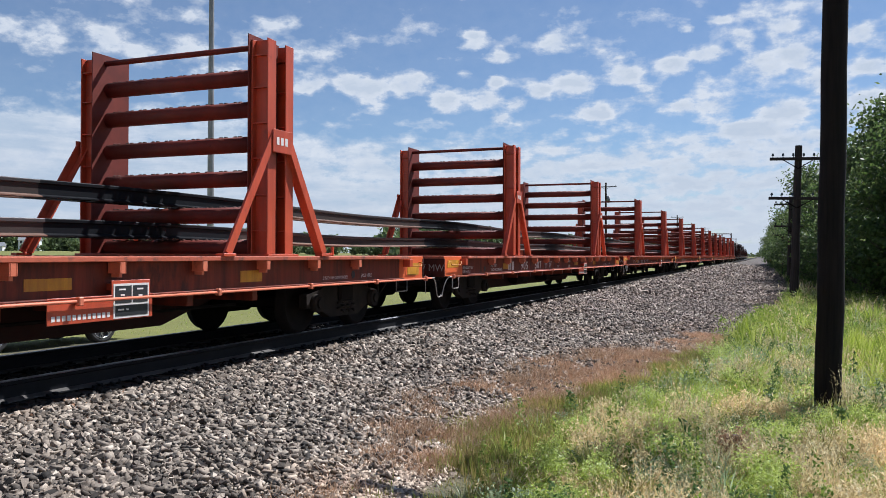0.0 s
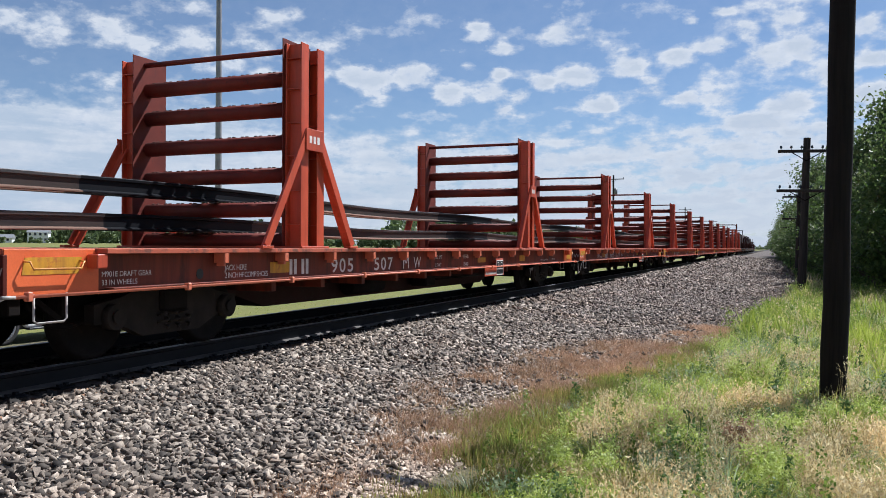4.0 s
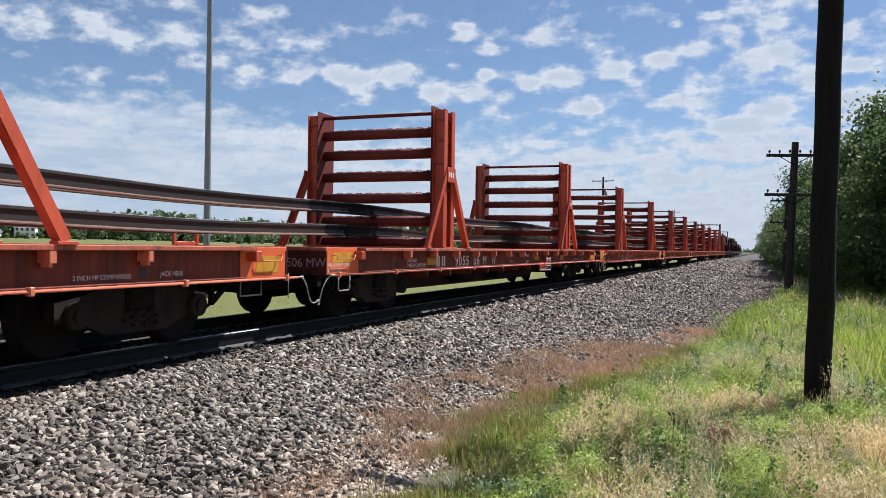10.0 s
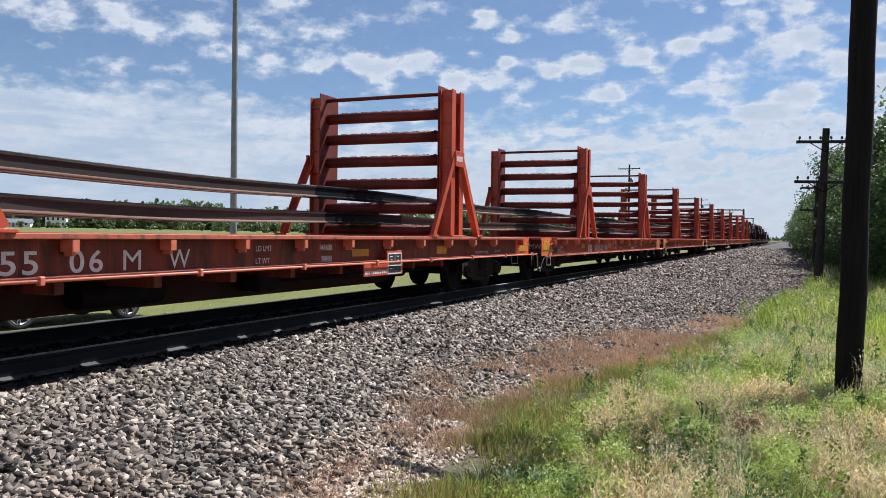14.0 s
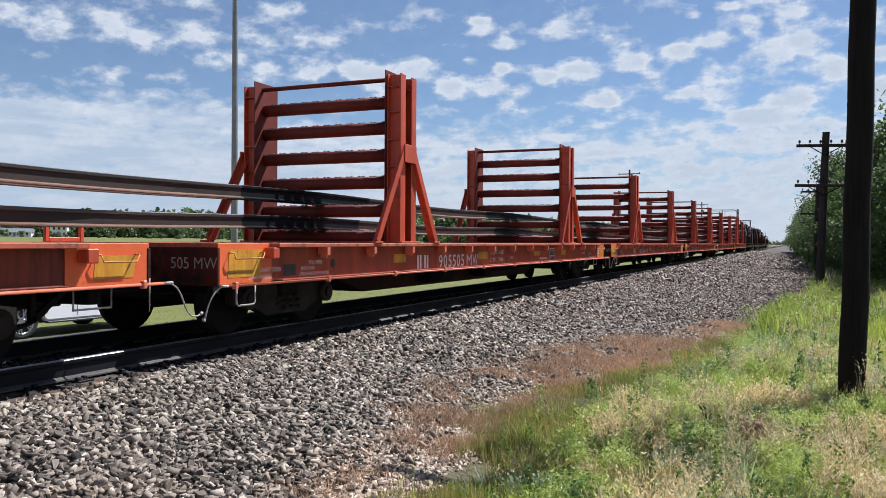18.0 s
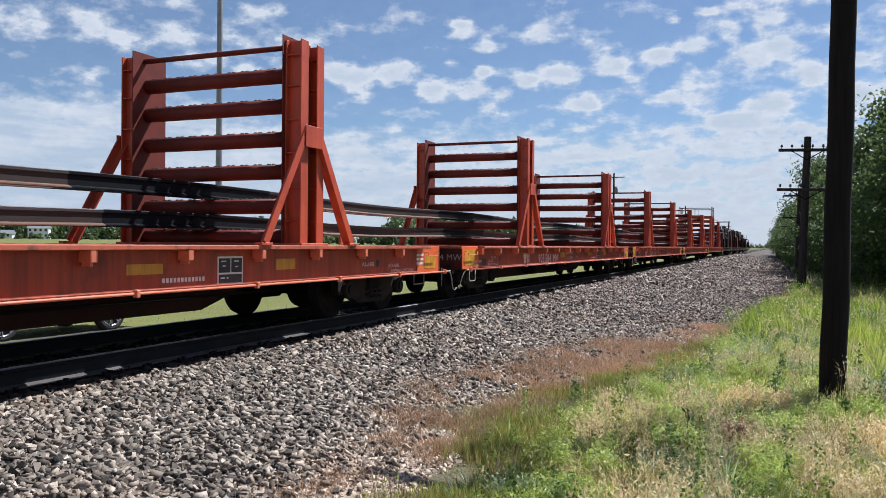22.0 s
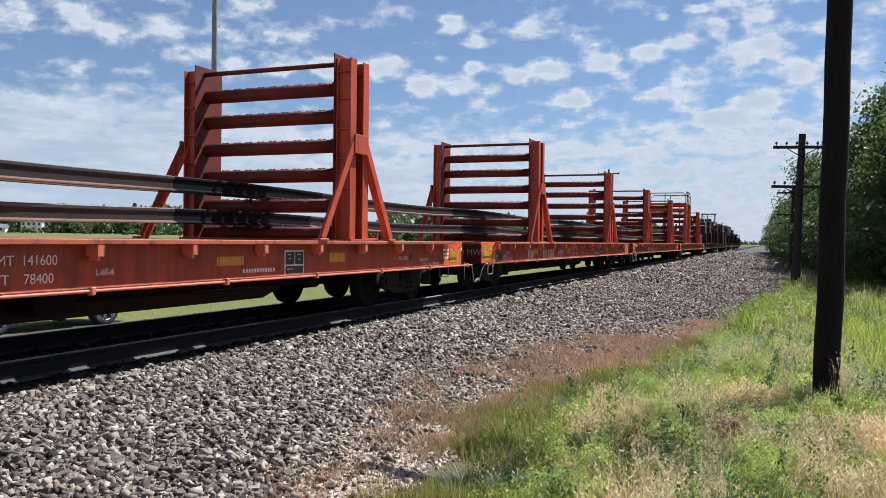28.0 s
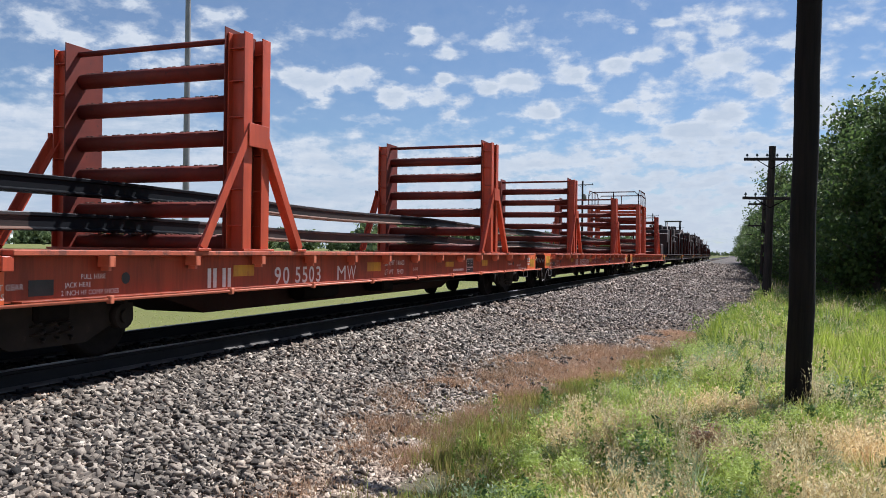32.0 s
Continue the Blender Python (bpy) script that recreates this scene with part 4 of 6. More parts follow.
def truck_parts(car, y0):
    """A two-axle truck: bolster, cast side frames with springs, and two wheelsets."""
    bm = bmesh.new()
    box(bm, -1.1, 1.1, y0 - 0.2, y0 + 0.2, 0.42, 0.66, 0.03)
    truck = part("truck", bm, M_UNDER, car, "grimy cast-steel truck, darkened for the shade under the car")
    for s in (-1, 1):
        bm = bmesh.new()
        prism(bm, [(y0 - 1.05, 0.36), (y0 - 0.72, 0.33), (y0 - 0.42, 0.20), (y0 + 0.42, 0.20), (y0 + 0.72, 0.33), (y0 + 1.05, 0.36), (y0 + 1.05, 0.54), (y0 + 0.7, 0.60), (y0 + 0.35, 0.72), (y0 - 0.35, 0.72), (y0 - 0.7, 0.60), (y0 - 1.05, 0.54)], s * 0.99 - 0.06, s * 0.99 + 0.06)
        part("side_frame", bm, M_TRUCK, truck, "dusty cast side frame")
        for dy in (-0.16, 0, 0.16):
            bm = bmesh.new()
            pts = [(s * 1.07 + 0.05 * math.cos(a), y0 + dy + 0.06 * math.sin(a), 0.26 + 0.0125 * a) for a in np.linspace(0, 4 * math.pi, 26)]
            tube(bm, pts, 0.014, 6)
            part("spring", bm, M_TRUCK, truck)
        for dy in (-0.84, 0.84):
            bm = bmesh.new()
            tube(bm, [(s * 1.02, y0 + dy, 0.42), (s * 1.13, y0 + dy, 0.42)], 0.125, 16)
            tube(bm, [(s * 1.13, y0 + dy, 0.42), (s * 1.16, y0 + dy, 0.42)], 0.07, 12)
            part("axle_box", bm, M_TRUCK, truck)
    for dy in (-0.84, 0.84):
        w = share("wheelset", WHEELSET, truck, pose(0, y0 + dy, 0.42))
        w["rolls"] = 1
    return truck


OVER = 0.15         # how far the deck's lip stands out over the sill
# unseen openings, placed so that sun patches fall on the near rail
SUN_SLOTS = ((-8.93, -8.13), (-3.55, -3.12), (-2.98, -2.52), (-2.42, -2.27), (-1.65, -1.35), (-0.6, -0.12), (0.77, 0.94), (1.5, 1.75), (2.34, 3.03), (3.27, 3.49), (6.37, 7.07), (8.66, 9.04))


def deck_mesh(bm, rear):
    """The deck plate with slots added along one side to let sun patches through, and the lip that stands out over the
    sills.
    """
    z0, z1 = DECK - 0.045, DECK
    box(bm, -HALF + OVER, 1.225, -FRONT, rear, z0, z1)
    box(bm, 1.315, HALF - OVER, -FRONT, rear, z0, z1)
    y = -FRONT
    for a, b in SUN_SLOTS + ((rear, rear + 1),):
        box(bm, 1.225, 1.315, y, a, z0, z1)
        y = b
    for s in (-1, 1):
        x0, x1 = sorted((s * (HALF - OVER), s * HALF))
        box(bm, x0, x1, -8.12, 8.88, z0, z1 + 0.002, 0.006)


def flatcar(racks=(-RACK_Y, RACK_Y), clean=False, dark=False):
    """A long orange flatcar; its origin is at the rail's top under its middle."""
    car = tagged(new("rail_flatcar"), "orange railway flatcar with tall rail racks on its deck" if clean else "weathered rust-stained orange flatcar with tall rail racks on its deck", "flatcar", "rail train cars")
    rear = REAR - (0.12 if clean else 0)
    ends = {-1: FRONT, 1: rear}
    low = 0.43 if clean else 0.36      # depth of the side sill
    bm = bmesh.new()
    deck_mesh(bm, rear)
    part("deck", bm, M_MACHINE if dark else M_DECK, car, "rust-red steel deck")
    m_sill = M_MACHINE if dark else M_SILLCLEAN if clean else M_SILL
    m_pipe = M_MACHINE if dark else M_PIPE
    first, step = (0.39, 1.24) if clean else (0.35, 1.135)
    for s in (-1, 1):
        bm = bmesh.new()
        xw = s * (HALF - OVER)
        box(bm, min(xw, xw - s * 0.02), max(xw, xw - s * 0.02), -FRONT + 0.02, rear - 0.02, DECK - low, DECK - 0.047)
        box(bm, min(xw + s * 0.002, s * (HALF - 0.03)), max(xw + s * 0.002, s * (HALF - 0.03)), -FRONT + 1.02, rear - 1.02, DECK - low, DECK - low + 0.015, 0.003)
        sill = part("side_sill", bm, m_sill, car, "side sill in orange dulled for the shade under the lip" if clean else "side sill streaked with rust, its orange darkened for the lip's shade")
        for k in range(-6, 7):
            y = first + step * k
            if abs(y) > 8.0:
                continue
            bm = bmesh.new()
            x0, x1 = sorted((s * (HALF - OVER + 0.004), s * (HALF - 0.004)))
            for dy in (-0.038, 0.026):
                box(bm, x0, x1, y + dy, y + dy + 0.012, DECK - 0.15, DECK - 0.047, 0.003)
            box(bm, x1 - 0.014, x1, y - 0.026, y + 0.026, DECK - 0.15, DECK - 0.047, 0.003)
            box(bm, x0 + 0.02, x1 - 0.03, y - 0.018, y + 0.018, DECK - 0.185, DECK - 0.151)
            part("stake_pocket", bm, m_pipe, sill)
            # the crossbearer under it shows below the sill
            if abs(y) < 5.6 and not clean:
                bm = bmesh.new()
                x0, x1 = sorted((s * 0.4, s * 1.31))
                box(bm, x0, x1, y - 0.05, y + 0.05, DECK - low - 0.15, DECK - low - 0.002, 0.006)
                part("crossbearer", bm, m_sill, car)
        for e in (-1, 1):
            end = ends[e]
            bm = bmesh.new()
            x0, x1 = sorted((s * (HALF - OVER + 0.001), s * (HALF - OVER + 0.012)))
            y0, y1 = sorted((e * (end - 0.95), e * (end - 0.004)))
            box(bm, x0, x1, y0, y1, DECK - low - 0.01, DECK - 0.003, 0.003)
            endp = part("end_panel", bm, M_MACHINE if dark else M_PANEL, car, "bright orange corner panel")
            bm = bmesh.new()
            xp = s * (HALF - OVER + 0.0125)
            ya, yb = sorted((e * (end - 0.16), e * (end - (0.76 if e < 0 else 0.66))))
            zt, zb = (-0.07, -low + (0.06 if clean else 0.15)) if e < 0 else (-0.11 - 0.05 * clean, -low + 0.05)
            # the slanted outline copies the edge of the grab iron's shadow
            prism(bm, [(ya + 0.03, DECK + zt), (yb, DECK + zt), (yb - 0.04, DECK + zb), (ya, DECK + zb)], min(xp, xp + s * 0.003), max(xp, xp + s * 0.003))
            part("reflective_panel", bm, M_YELLOW, endp, "yellow painted panel")
            bm = bmesh.new()
            yk = -8.16 if e < 0 else 8.93
            x0, x1 = sorted((s * (HALF - OVER + 0.0125), s * (HALF - 0.01)))
            box(bm, x0, x1, yk - 0.06, yk + 0.06, DECK - 0.17, DECK - 0.048, 0.008)
            if e < 0 or not clean:
                part("corner_bracket", bm, M_ORANGE, car, "square orange corner bracket")
            else:
                bm.free()
            bm = bmesh.new()
            xg = s * (HALF - OVER + 0.075)
            tube(bm, [(s * (HALF - OVER), ya + 0.02, DECK - 0.10), (xg, ya + 0.03, DECK - 0.105), (xg, ya + 0.06, DECK - 0.165), (xg, yb - 0.06, DECK - 0.165), (xg, yb - 0.03, DECK - 0.105), (s * (HALF - OVER), yb - 0.02, DECK - 0.10)], 0.0085, 8)
            part("grab_iron", bm, M_GRAB, endp, "thin ochre grab iron")
            bm = bmesh.new()
            xs_ = s * (HALF - 0.05)
            y0, y1 = e * (end - 0.20), e * (end - 0.52)
            if e < 0:
                tube(bm, [(xs_, y0, DECK - low), (xs_, y0, DECK - low - 0.21), (xs_, y0 + 0.03, DECK - low - 0.235), (xs_, y1 - 0.03, DECK - low - 0.235), (xs_, y1, DECK - low - 0.21), (xs_, y1, DECK - low)], 0.010, 8)
            else:
                tube(bm, [(xs_, end - 0.09, DECK - low + 0.04), (xs_, end - 0.09, DECK - low - 0.27)], 0.006, 8)
                part("uncoupling_rod", bm, M_HOSE, car)
                bm = bmesh.new()
                tube(bm, [(xs_ - s * 0.25, end - 0.30, DECK - low), (xs_ - s * 0.25, end - 0.30, DECK - low - 0.22), (xs_ - s * 0.25, end - 0.72, DECK - low - 0.22), (xs_ - s * 0.25, end - 0.72, DECK - low)], 0.011, 8)
            part("sill_step", bm, M_HOSE, car)
        # the air pipe along the sill with its clamps
        bm = bmesh.new()
        xp = s * (HALF + 0.012)
        tube(bm, [(xp, -FRONT - 0.02, DECK - low - 0.012), (xp, rear + 0.02, DECK - low - 0.012)], 0.0145, 8)
        pipe = part("air_pipe", bm, m_pipe, car, "pinkish orange air pipe along the sill")
        for k in range(-5, 6):
            y = 0.27 + k * 1.84
            bm = bmesh.new()
            box(bm, xp - 0.028, xp + 0.028, y - 0.026, y + 0.026, DECK - low - 0.048, DECK - low + 0.026, 0.008)
            part("clamp", bm, m_pipe, pipe)
        for e in (-1, 1):
            bm = bmesh.new()
            ctl = [(0, 0), (0.37, 0.02), (0.27, -0.42), (0.60, -0.34)] if e > 0 else [(0, 0), (0.22, 0.02), (0.27, -0.24), (0.26, -0.34)]
            pts = []
            for k in range(17):
                u = k / 16
                w = ((1 - u) ** 3, 3 * u * (1 - u) ** 2, 3 * u * u * (1 - u), u ** 3)
                pts.append((xp - s * 0.08 * u, e * (ends[e] + 0.02 + sum(a * c[0] for a, c in zip(w, ctl))), DECK - low - 0.012 + sum(a * c[1] for a, c in zip(w, ctl))))
            tube(bm, [pts[0], (pts[0][0], pts[0][1] + e * 0.12, pts[0][2] + 0.004)], 0.014, 8)
            tube(bm, pts, 0.0085, 8)
            tube(bm, [pts[-1], (pts[-1][0], pts[-1][1] + e * 0.03, pts[-1][2] + 0.02)], 0.015, 8)
            part("air_hose", bm, M_HOSE, pipe, "silvery flexible hose")
    for e in (-1, 1):
        end = ends[e]
        bm = bmesh.new()
        y0, y1 = sorted((e * (end - 0.03), e * (end + 0.012)))
        box(bm, -HALF + 0.13, HALF - 0.13, y0, y1, DECK - low - 0.02, DECK - 0.047, 0.006)
        part("end_sill", bm, M_ENDSILL, car, "dull red grimy end sill, darkened as a face turned from the sun")
        bm = bmesh.new()
        y0, y1 = sorted((e * (end + 0.013), e * (end + 0.30)))
        box(bm, -0.16, 0.16, y0, y1, DECK - 0.46, DECK - 0.18, 0.03)
        y0, y1 = sorted((e * (end + 0.24), e * (end + 0.47)))
        box(bm, -0.12, 0.16 if e > 0 else 0.12, y0, y1, DECK - 0.45, DECK - 0.12, 0.05)
        part("coupler", bm, M_UNDER, car, "black knuckle coupler")
        # draft gear housing behind the end sill, and the cut lever across it
        bm = bmesh.new()
        y0, y1 = sorted((e * (end - 0.95), e * (end - 0.04)))
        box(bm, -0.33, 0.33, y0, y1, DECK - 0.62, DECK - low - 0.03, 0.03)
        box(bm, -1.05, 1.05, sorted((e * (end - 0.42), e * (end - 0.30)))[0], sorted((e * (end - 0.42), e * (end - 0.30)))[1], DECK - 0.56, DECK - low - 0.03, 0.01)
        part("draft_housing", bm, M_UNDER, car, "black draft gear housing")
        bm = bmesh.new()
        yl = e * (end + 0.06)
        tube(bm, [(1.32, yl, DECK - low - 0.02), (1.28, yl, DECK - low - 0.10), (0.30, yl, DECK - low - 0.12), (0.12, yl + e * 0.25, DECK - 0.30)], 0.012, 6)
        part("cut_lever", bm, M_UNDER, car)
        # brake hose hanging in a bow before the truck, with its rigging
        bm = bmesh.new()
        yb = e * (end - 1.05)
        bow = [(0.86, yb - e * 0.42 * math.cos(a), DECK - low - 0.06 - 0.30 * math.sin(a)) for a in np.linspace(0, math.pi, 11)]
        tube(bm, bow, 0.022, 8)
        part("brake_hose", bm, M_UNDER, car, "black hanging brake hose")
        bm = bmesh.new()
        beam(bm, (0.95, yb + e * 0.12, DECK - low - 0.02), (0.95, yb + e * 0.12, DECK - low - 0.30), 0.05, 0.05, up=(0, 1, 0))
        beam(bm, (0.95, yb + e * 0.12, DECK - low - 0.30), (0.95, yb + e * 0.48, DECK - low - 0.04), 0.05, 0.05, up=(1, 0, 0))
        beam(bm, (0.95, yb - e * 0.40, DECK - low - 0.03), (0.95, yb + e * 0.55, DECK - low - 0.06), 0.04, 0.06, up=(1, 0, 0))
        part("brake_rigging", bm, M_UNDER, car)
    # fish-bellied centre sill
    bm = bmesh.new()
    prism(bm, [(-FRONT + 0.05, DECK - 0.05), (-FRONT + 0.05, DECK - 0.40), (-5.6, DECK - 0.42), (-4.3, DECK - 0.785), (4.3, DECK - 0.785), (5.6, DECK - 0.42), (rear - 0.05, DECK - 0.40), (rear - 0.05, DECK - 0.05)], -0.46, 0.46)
    part("centre_sill", bm, M_BELLY, car, "fish-bellied centre sill, its dark red deepened for the shade there")
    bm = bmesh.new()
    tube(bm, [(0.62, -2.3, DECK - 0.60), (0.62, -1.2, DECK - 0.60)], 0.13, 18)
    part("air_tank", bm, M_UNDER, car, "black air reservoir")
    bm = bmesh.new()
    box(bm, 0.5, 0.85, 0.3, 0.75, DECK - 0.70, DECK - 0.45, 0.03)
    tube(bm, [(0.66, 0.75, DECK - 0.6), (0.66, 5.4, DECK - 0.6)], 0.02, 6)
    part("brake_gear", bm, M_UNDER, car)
    for y in ((-7.32, 7.62) if clean else (-6.78, 7.5)):
        truck_parts(car, y)
    for y in racks:
        rack_parts(car, y - 0.01, marked=not clean)
    # a pair of stubby stakes with a bar between them, on the far edge of the deck
    bm = bmesh.new()
    for y in (-8.78, -8.26):
        box(bm, -1.425, -1.375, y - 0.028, y + 0.028, DECK + 0.002, DECK + 0.20, 0.006)
    box(bm, -1.42, -1.38, -8.75, -8.29, DECK + 0.002, DECK + 0.055, 0.006)
    part("stake_bracket", bm, M_ORANGE, car, "low U-shaped stake bracket")
    # fixed lettering, the same on all cars
    xl = HALF - OVER + 0.0015
    def words(text, y, z, size, name="lettering", x=xl, **kw):
        return share(name, lettering(text, size, M_WHITE, name, **kw), car, pose(x, y, z))
    if clean:
        words("PULL HERE", -7.28, DECK - 0.255, 0.045)
        words("JACK HERE", -7.46, DECK - 0.325, 0.045)
        words("2 INCH HF COMP SHOES", -7.50, DECK - 0.395, 0.045)
        words("LD LMT  141600", -0.76, DECK - 0.215, 0.085)
        words("LT WT    78400", -0.76, DECK - 0.365, 0.085)
        bm = bmesh.new()
        box(bm, xl - 0.001, xl + 0.0005, -1.42, -0.92, DECK - 0.30, DECK - 0.16)
        part("reflector", bm, M_YELLOW, car, "dirty yellow reflector")
        words("L-60-6", 0.47, DECK - 0.32, 0.06)
        words("PULL HERE", 6.73, DECK - 0.295, 0.055)
        words("JACK HERE", 7.58, DECK - 0.33, 0.055)
        words("2 INCH HF COMP SHOES", 7.66, DECK - 0.415, 0.055)
        for row in range(3):
            for k, (y, w) in enumerate(((8.60, 0.09), (8.71, 0.05), (8.78, 0.10))):
                bm = bmesh.new()
                box(bm, xl + 0.0125, xl + 0.0135, y, y + w, DECK - 0.17 - row * 0.07, DECK - 0.13 - row * 0.07)
                part("painted_bar", bm, M_WHITE, car)
    else:
        words("LD LMT", -0.46, DECK - 0.18, 0.065)
        words("LT WT", -0.46, DECK - 0.32, 0.065)
        words("141600", 0.86, DECK - 0.185, 0.075)
        words("78400", 0.91, DECK - 0.33, 0.075)
        words("2 INCH HF COMP SHOES", 6.36, DECK - 0.31, 0.045)
        words("JACK HERE", 7.45, DECK - 0.30, 0.05)
    # the inspection stencil: on the sill, or on a board that hangs before it
    if clean:
        board, xb, ys, zs, ybar, zbar, ye, ze = car, xl - 0.001, 3.46, -0.43, 2.62, -0.37, 2.15, -0.28
    else:
        xb, ys, zs, ybar, zbar, ye, ze = HALF - 0.03, 2.53, -0.55, 1.86, -0.53, 1.70, -0.28
        bm = bmesh.new()
        box(bm, xb - 0.012, xb, 1.82, 3.02, DECK - 0.56, DECK - 0.34, 0.003)
        box(bm, xb - 0.012, xb, 2.51, 2.99, DECK - 0.3395, DECK - 0.21, 0.003)
        for y in (2.60, 2.9):
            box(bm, xl, xb - 0.0125, y - 0.03, y + 0.03, DECK - 0.30, DECK - 0.24)
        board = part("inspection_board", bm, M_ORANGE, car, "sunlit orange inspection board below the deck")
    bm = bmesh.new()
    xr = xb if clean else xl - 0.001
    box(bm, xr + 0.0005, xr + 0.003, ye, ye + 0.48, DECK + ze, DECK + ze + 0.10)
    part("reflector", bm, M_YELLOW, board, "dirty yellow reflector")
    bm = bmesh.new()
    box(bm, xb + 0.0005, xb + 0.003, ys, ys + 0.44, DECK + zs, DECK + zs + 0.31)
    part("stencil_panel", bm, M_WHITE, board, "white frame of the inspection stencil")
    for y0, y1, z0, z1 in ((0.02, 0.215, 0.135, 0.29), (0.235, 0.42, 0.135, 0.29), (0.02, 0.42, 0.02, 0.115)):
        bm = bmesh.new()
        box(bm, xb + 0.0035, xb + 0.006, ys + y0, ys + y1, DECK + zs + z0, DECK + zs + z1)
        part("black_field", bm, M_BLACK, board, "black stencil field")
    for y0, z0, w in ((0.06, 0.25, 0.08), (0.28, 0.25, 0.08), (0.08, 0.20, 0.05), (0.30, 0.19, 0.05), (0.05, 0.07, 0.07), (0.15, 0.07, 0.03)):
        bm = bmesh.new()
        box(bm, xb + 0.0065, xb + 0.008, ys + y0, ys + y0 + w, DECK + zs + z0, DECK + zs + z0 + 0.014)
        part("painted_bar", bm, M_WHITE, board)
    for k in range(12):
        bm = bmesh.new()
        box(bm, xb + 0.0005, xb + 0.0025, ybar + k * 0.054, ybar + 0.035 + k * 0.054, DECK + zbar, DECK + zbar + 0.045)
        part("painted_bar", bm, M_WHITE, board)
    for y in ((-4.98, 4.55) if clean else (-5.46, 4.55)):
        bm = bmesh.new()
        box(bm, xl - 0.001, xl + 0.001, y, y + 0.42, DECK - 0.29, DECK - 0.16)
        part("reflector", bm, M_YELLOW, car, "dirty yellow reflector")
    for y in (-6.72, 7.21):
        bm = bmesh.new()
        tube(bm, [(xl - 0.001, y, DECK - 0.26), (xl + 0.002, y, DECK - 0.26)], 0.055, 18)
        part("jacking_hole", bm, M_BLACK, car, "black round hole")
    bm = bmesh.new()
    if clean:
        box(bm, xl - 0.004, xl + 0.001, -7.84, -7.58, DECK - 0.385, DECK - 0.25)
        part("cutout", bm, M_BLACK, car, "dark rectangular opening")
    else:
        bm.free()
    return car


def numbering(car, number, groups, mark, base, size, gear, drop):
    """The car's painted mark as plain bars, its number and class letters, each group at its place."""
    xl = HALF - OVER + 0.002
    for y in (0.0, 0.10, 0.27, 0.37):
        bm = bmesh.new()
        box(bm, xl - 0.002, xl + 0.001, mark + y, mark + y + 0.06, DECK - base, DECK - base + size)
        part("painted_bar", bm, M_WHITE, car)
    for text, y, y1 in groups:
        n = len(text)
        pitch = (y1 - y) / (n - 0.22)
        for k, ch in enumerate(text):
            wide = pitch * (0.78 if ch not in "MW" or n == 1 else 0.86)
            share("numeral" if ch.isdigit() else "letter", lettering(ch, size, M_WHITE, "numeral", wide), car, pose(xl, y + k * pitch, DECK - base))
    for k, text in enumerate(("M901E DRAFT GEAR", "33 IN WHEELS")):
        share("lettering", lettering(text, 0.05, M_WHITE), car, pose(HALF - OVER + 0.0135 if gear < -8.2 else xl, gear, DECK - drop - 0.075 * k))
    # end numbers
    sh = share("lettering", lettering(number[3:] + " MW", 0.125, M_FADED, "lettering"), car)
    sh.matrix_basis = pose(0.745, -FRONT - 0.0135, DECK - 0.27, 0, 0, -90)


_place = lambda n: pose(TX, CAR0 + CAR * n, 0)
_first = flatcar()
_first.matrix_basis = _place(-2)
CARS = [_first] + [copy_thing(_first, _place(n)) for n in range(-1, 2)]
_second = flatcar(clean=True)
_second.matrix_basis = _place(2)
CARS += [_second] + [copy_thing(_second, _place(n)) for n in range(3, 6)]
for n, car in zip(range(-2, 6), CARS):
    num = str(905507 - n)
    if n <= 1:
        for text, z, wide in (("JACK HERE", 0.235, 0.39), ("2 INCH HF COMP SHOES", 0.318, 0.80)):
            share("lettering", lettering(text, 0.062, M_WHITE, "lettering", wide), car, pose(HALF - OVER + 0.002, -6.31, DECK - z))
    if n == 1:
        numbering(car, num, ((num[:4], -4.06, -3.30), (num[4:], -3.00, -2.64), ("M", -2.43, -2.19), ("W", -1.83, -1.53)), -5.02, 0.325, 0.19, -8.98, 0.265)
    elif n < 1:
        numbering(car, num, ((num[:3], -4.05, -3.44), (num[3:], -2.81, -2.17), ("M", -1.81, -1.57), ("W", -1.38, -1.09)), -5.05, 0.318, 0.19, -8.04, 0.25)
    elif n == 3:
        numbering(car, num, ((num[:3], -3.64, -3.10), (num[3:], -2.99, -2.44), ("MW", -2.21, -1.66)), -4.88, 0.405, 0.215, -8.52, 0.325)
    elif n == 4:
        numbering(car, num, ((num[:2], -4.11, -3.75), (num[2:], -3.61, -2.92), ("MW", -2.45, -1.85)), -5.46, 0.405, 0.215, -8.52, 0.325)
    else:
        numbering(car, num, ((num, -3.29, -2.15), ("MW", -2.05, -1.48)), -4.15, 0.405, 0.215, -8.52, 0.325)
# the end car of the racks carries a tall tie-down cage and one rack
_cage = flatcar(racks=(RACK_Y,), clean=True)
_cage.matrix_basis = _place(6)
tagged(_cage, "orange flatcar carrying a tall tie-down cage and a rail rack", "flatcar")
CARS.append(_cage)


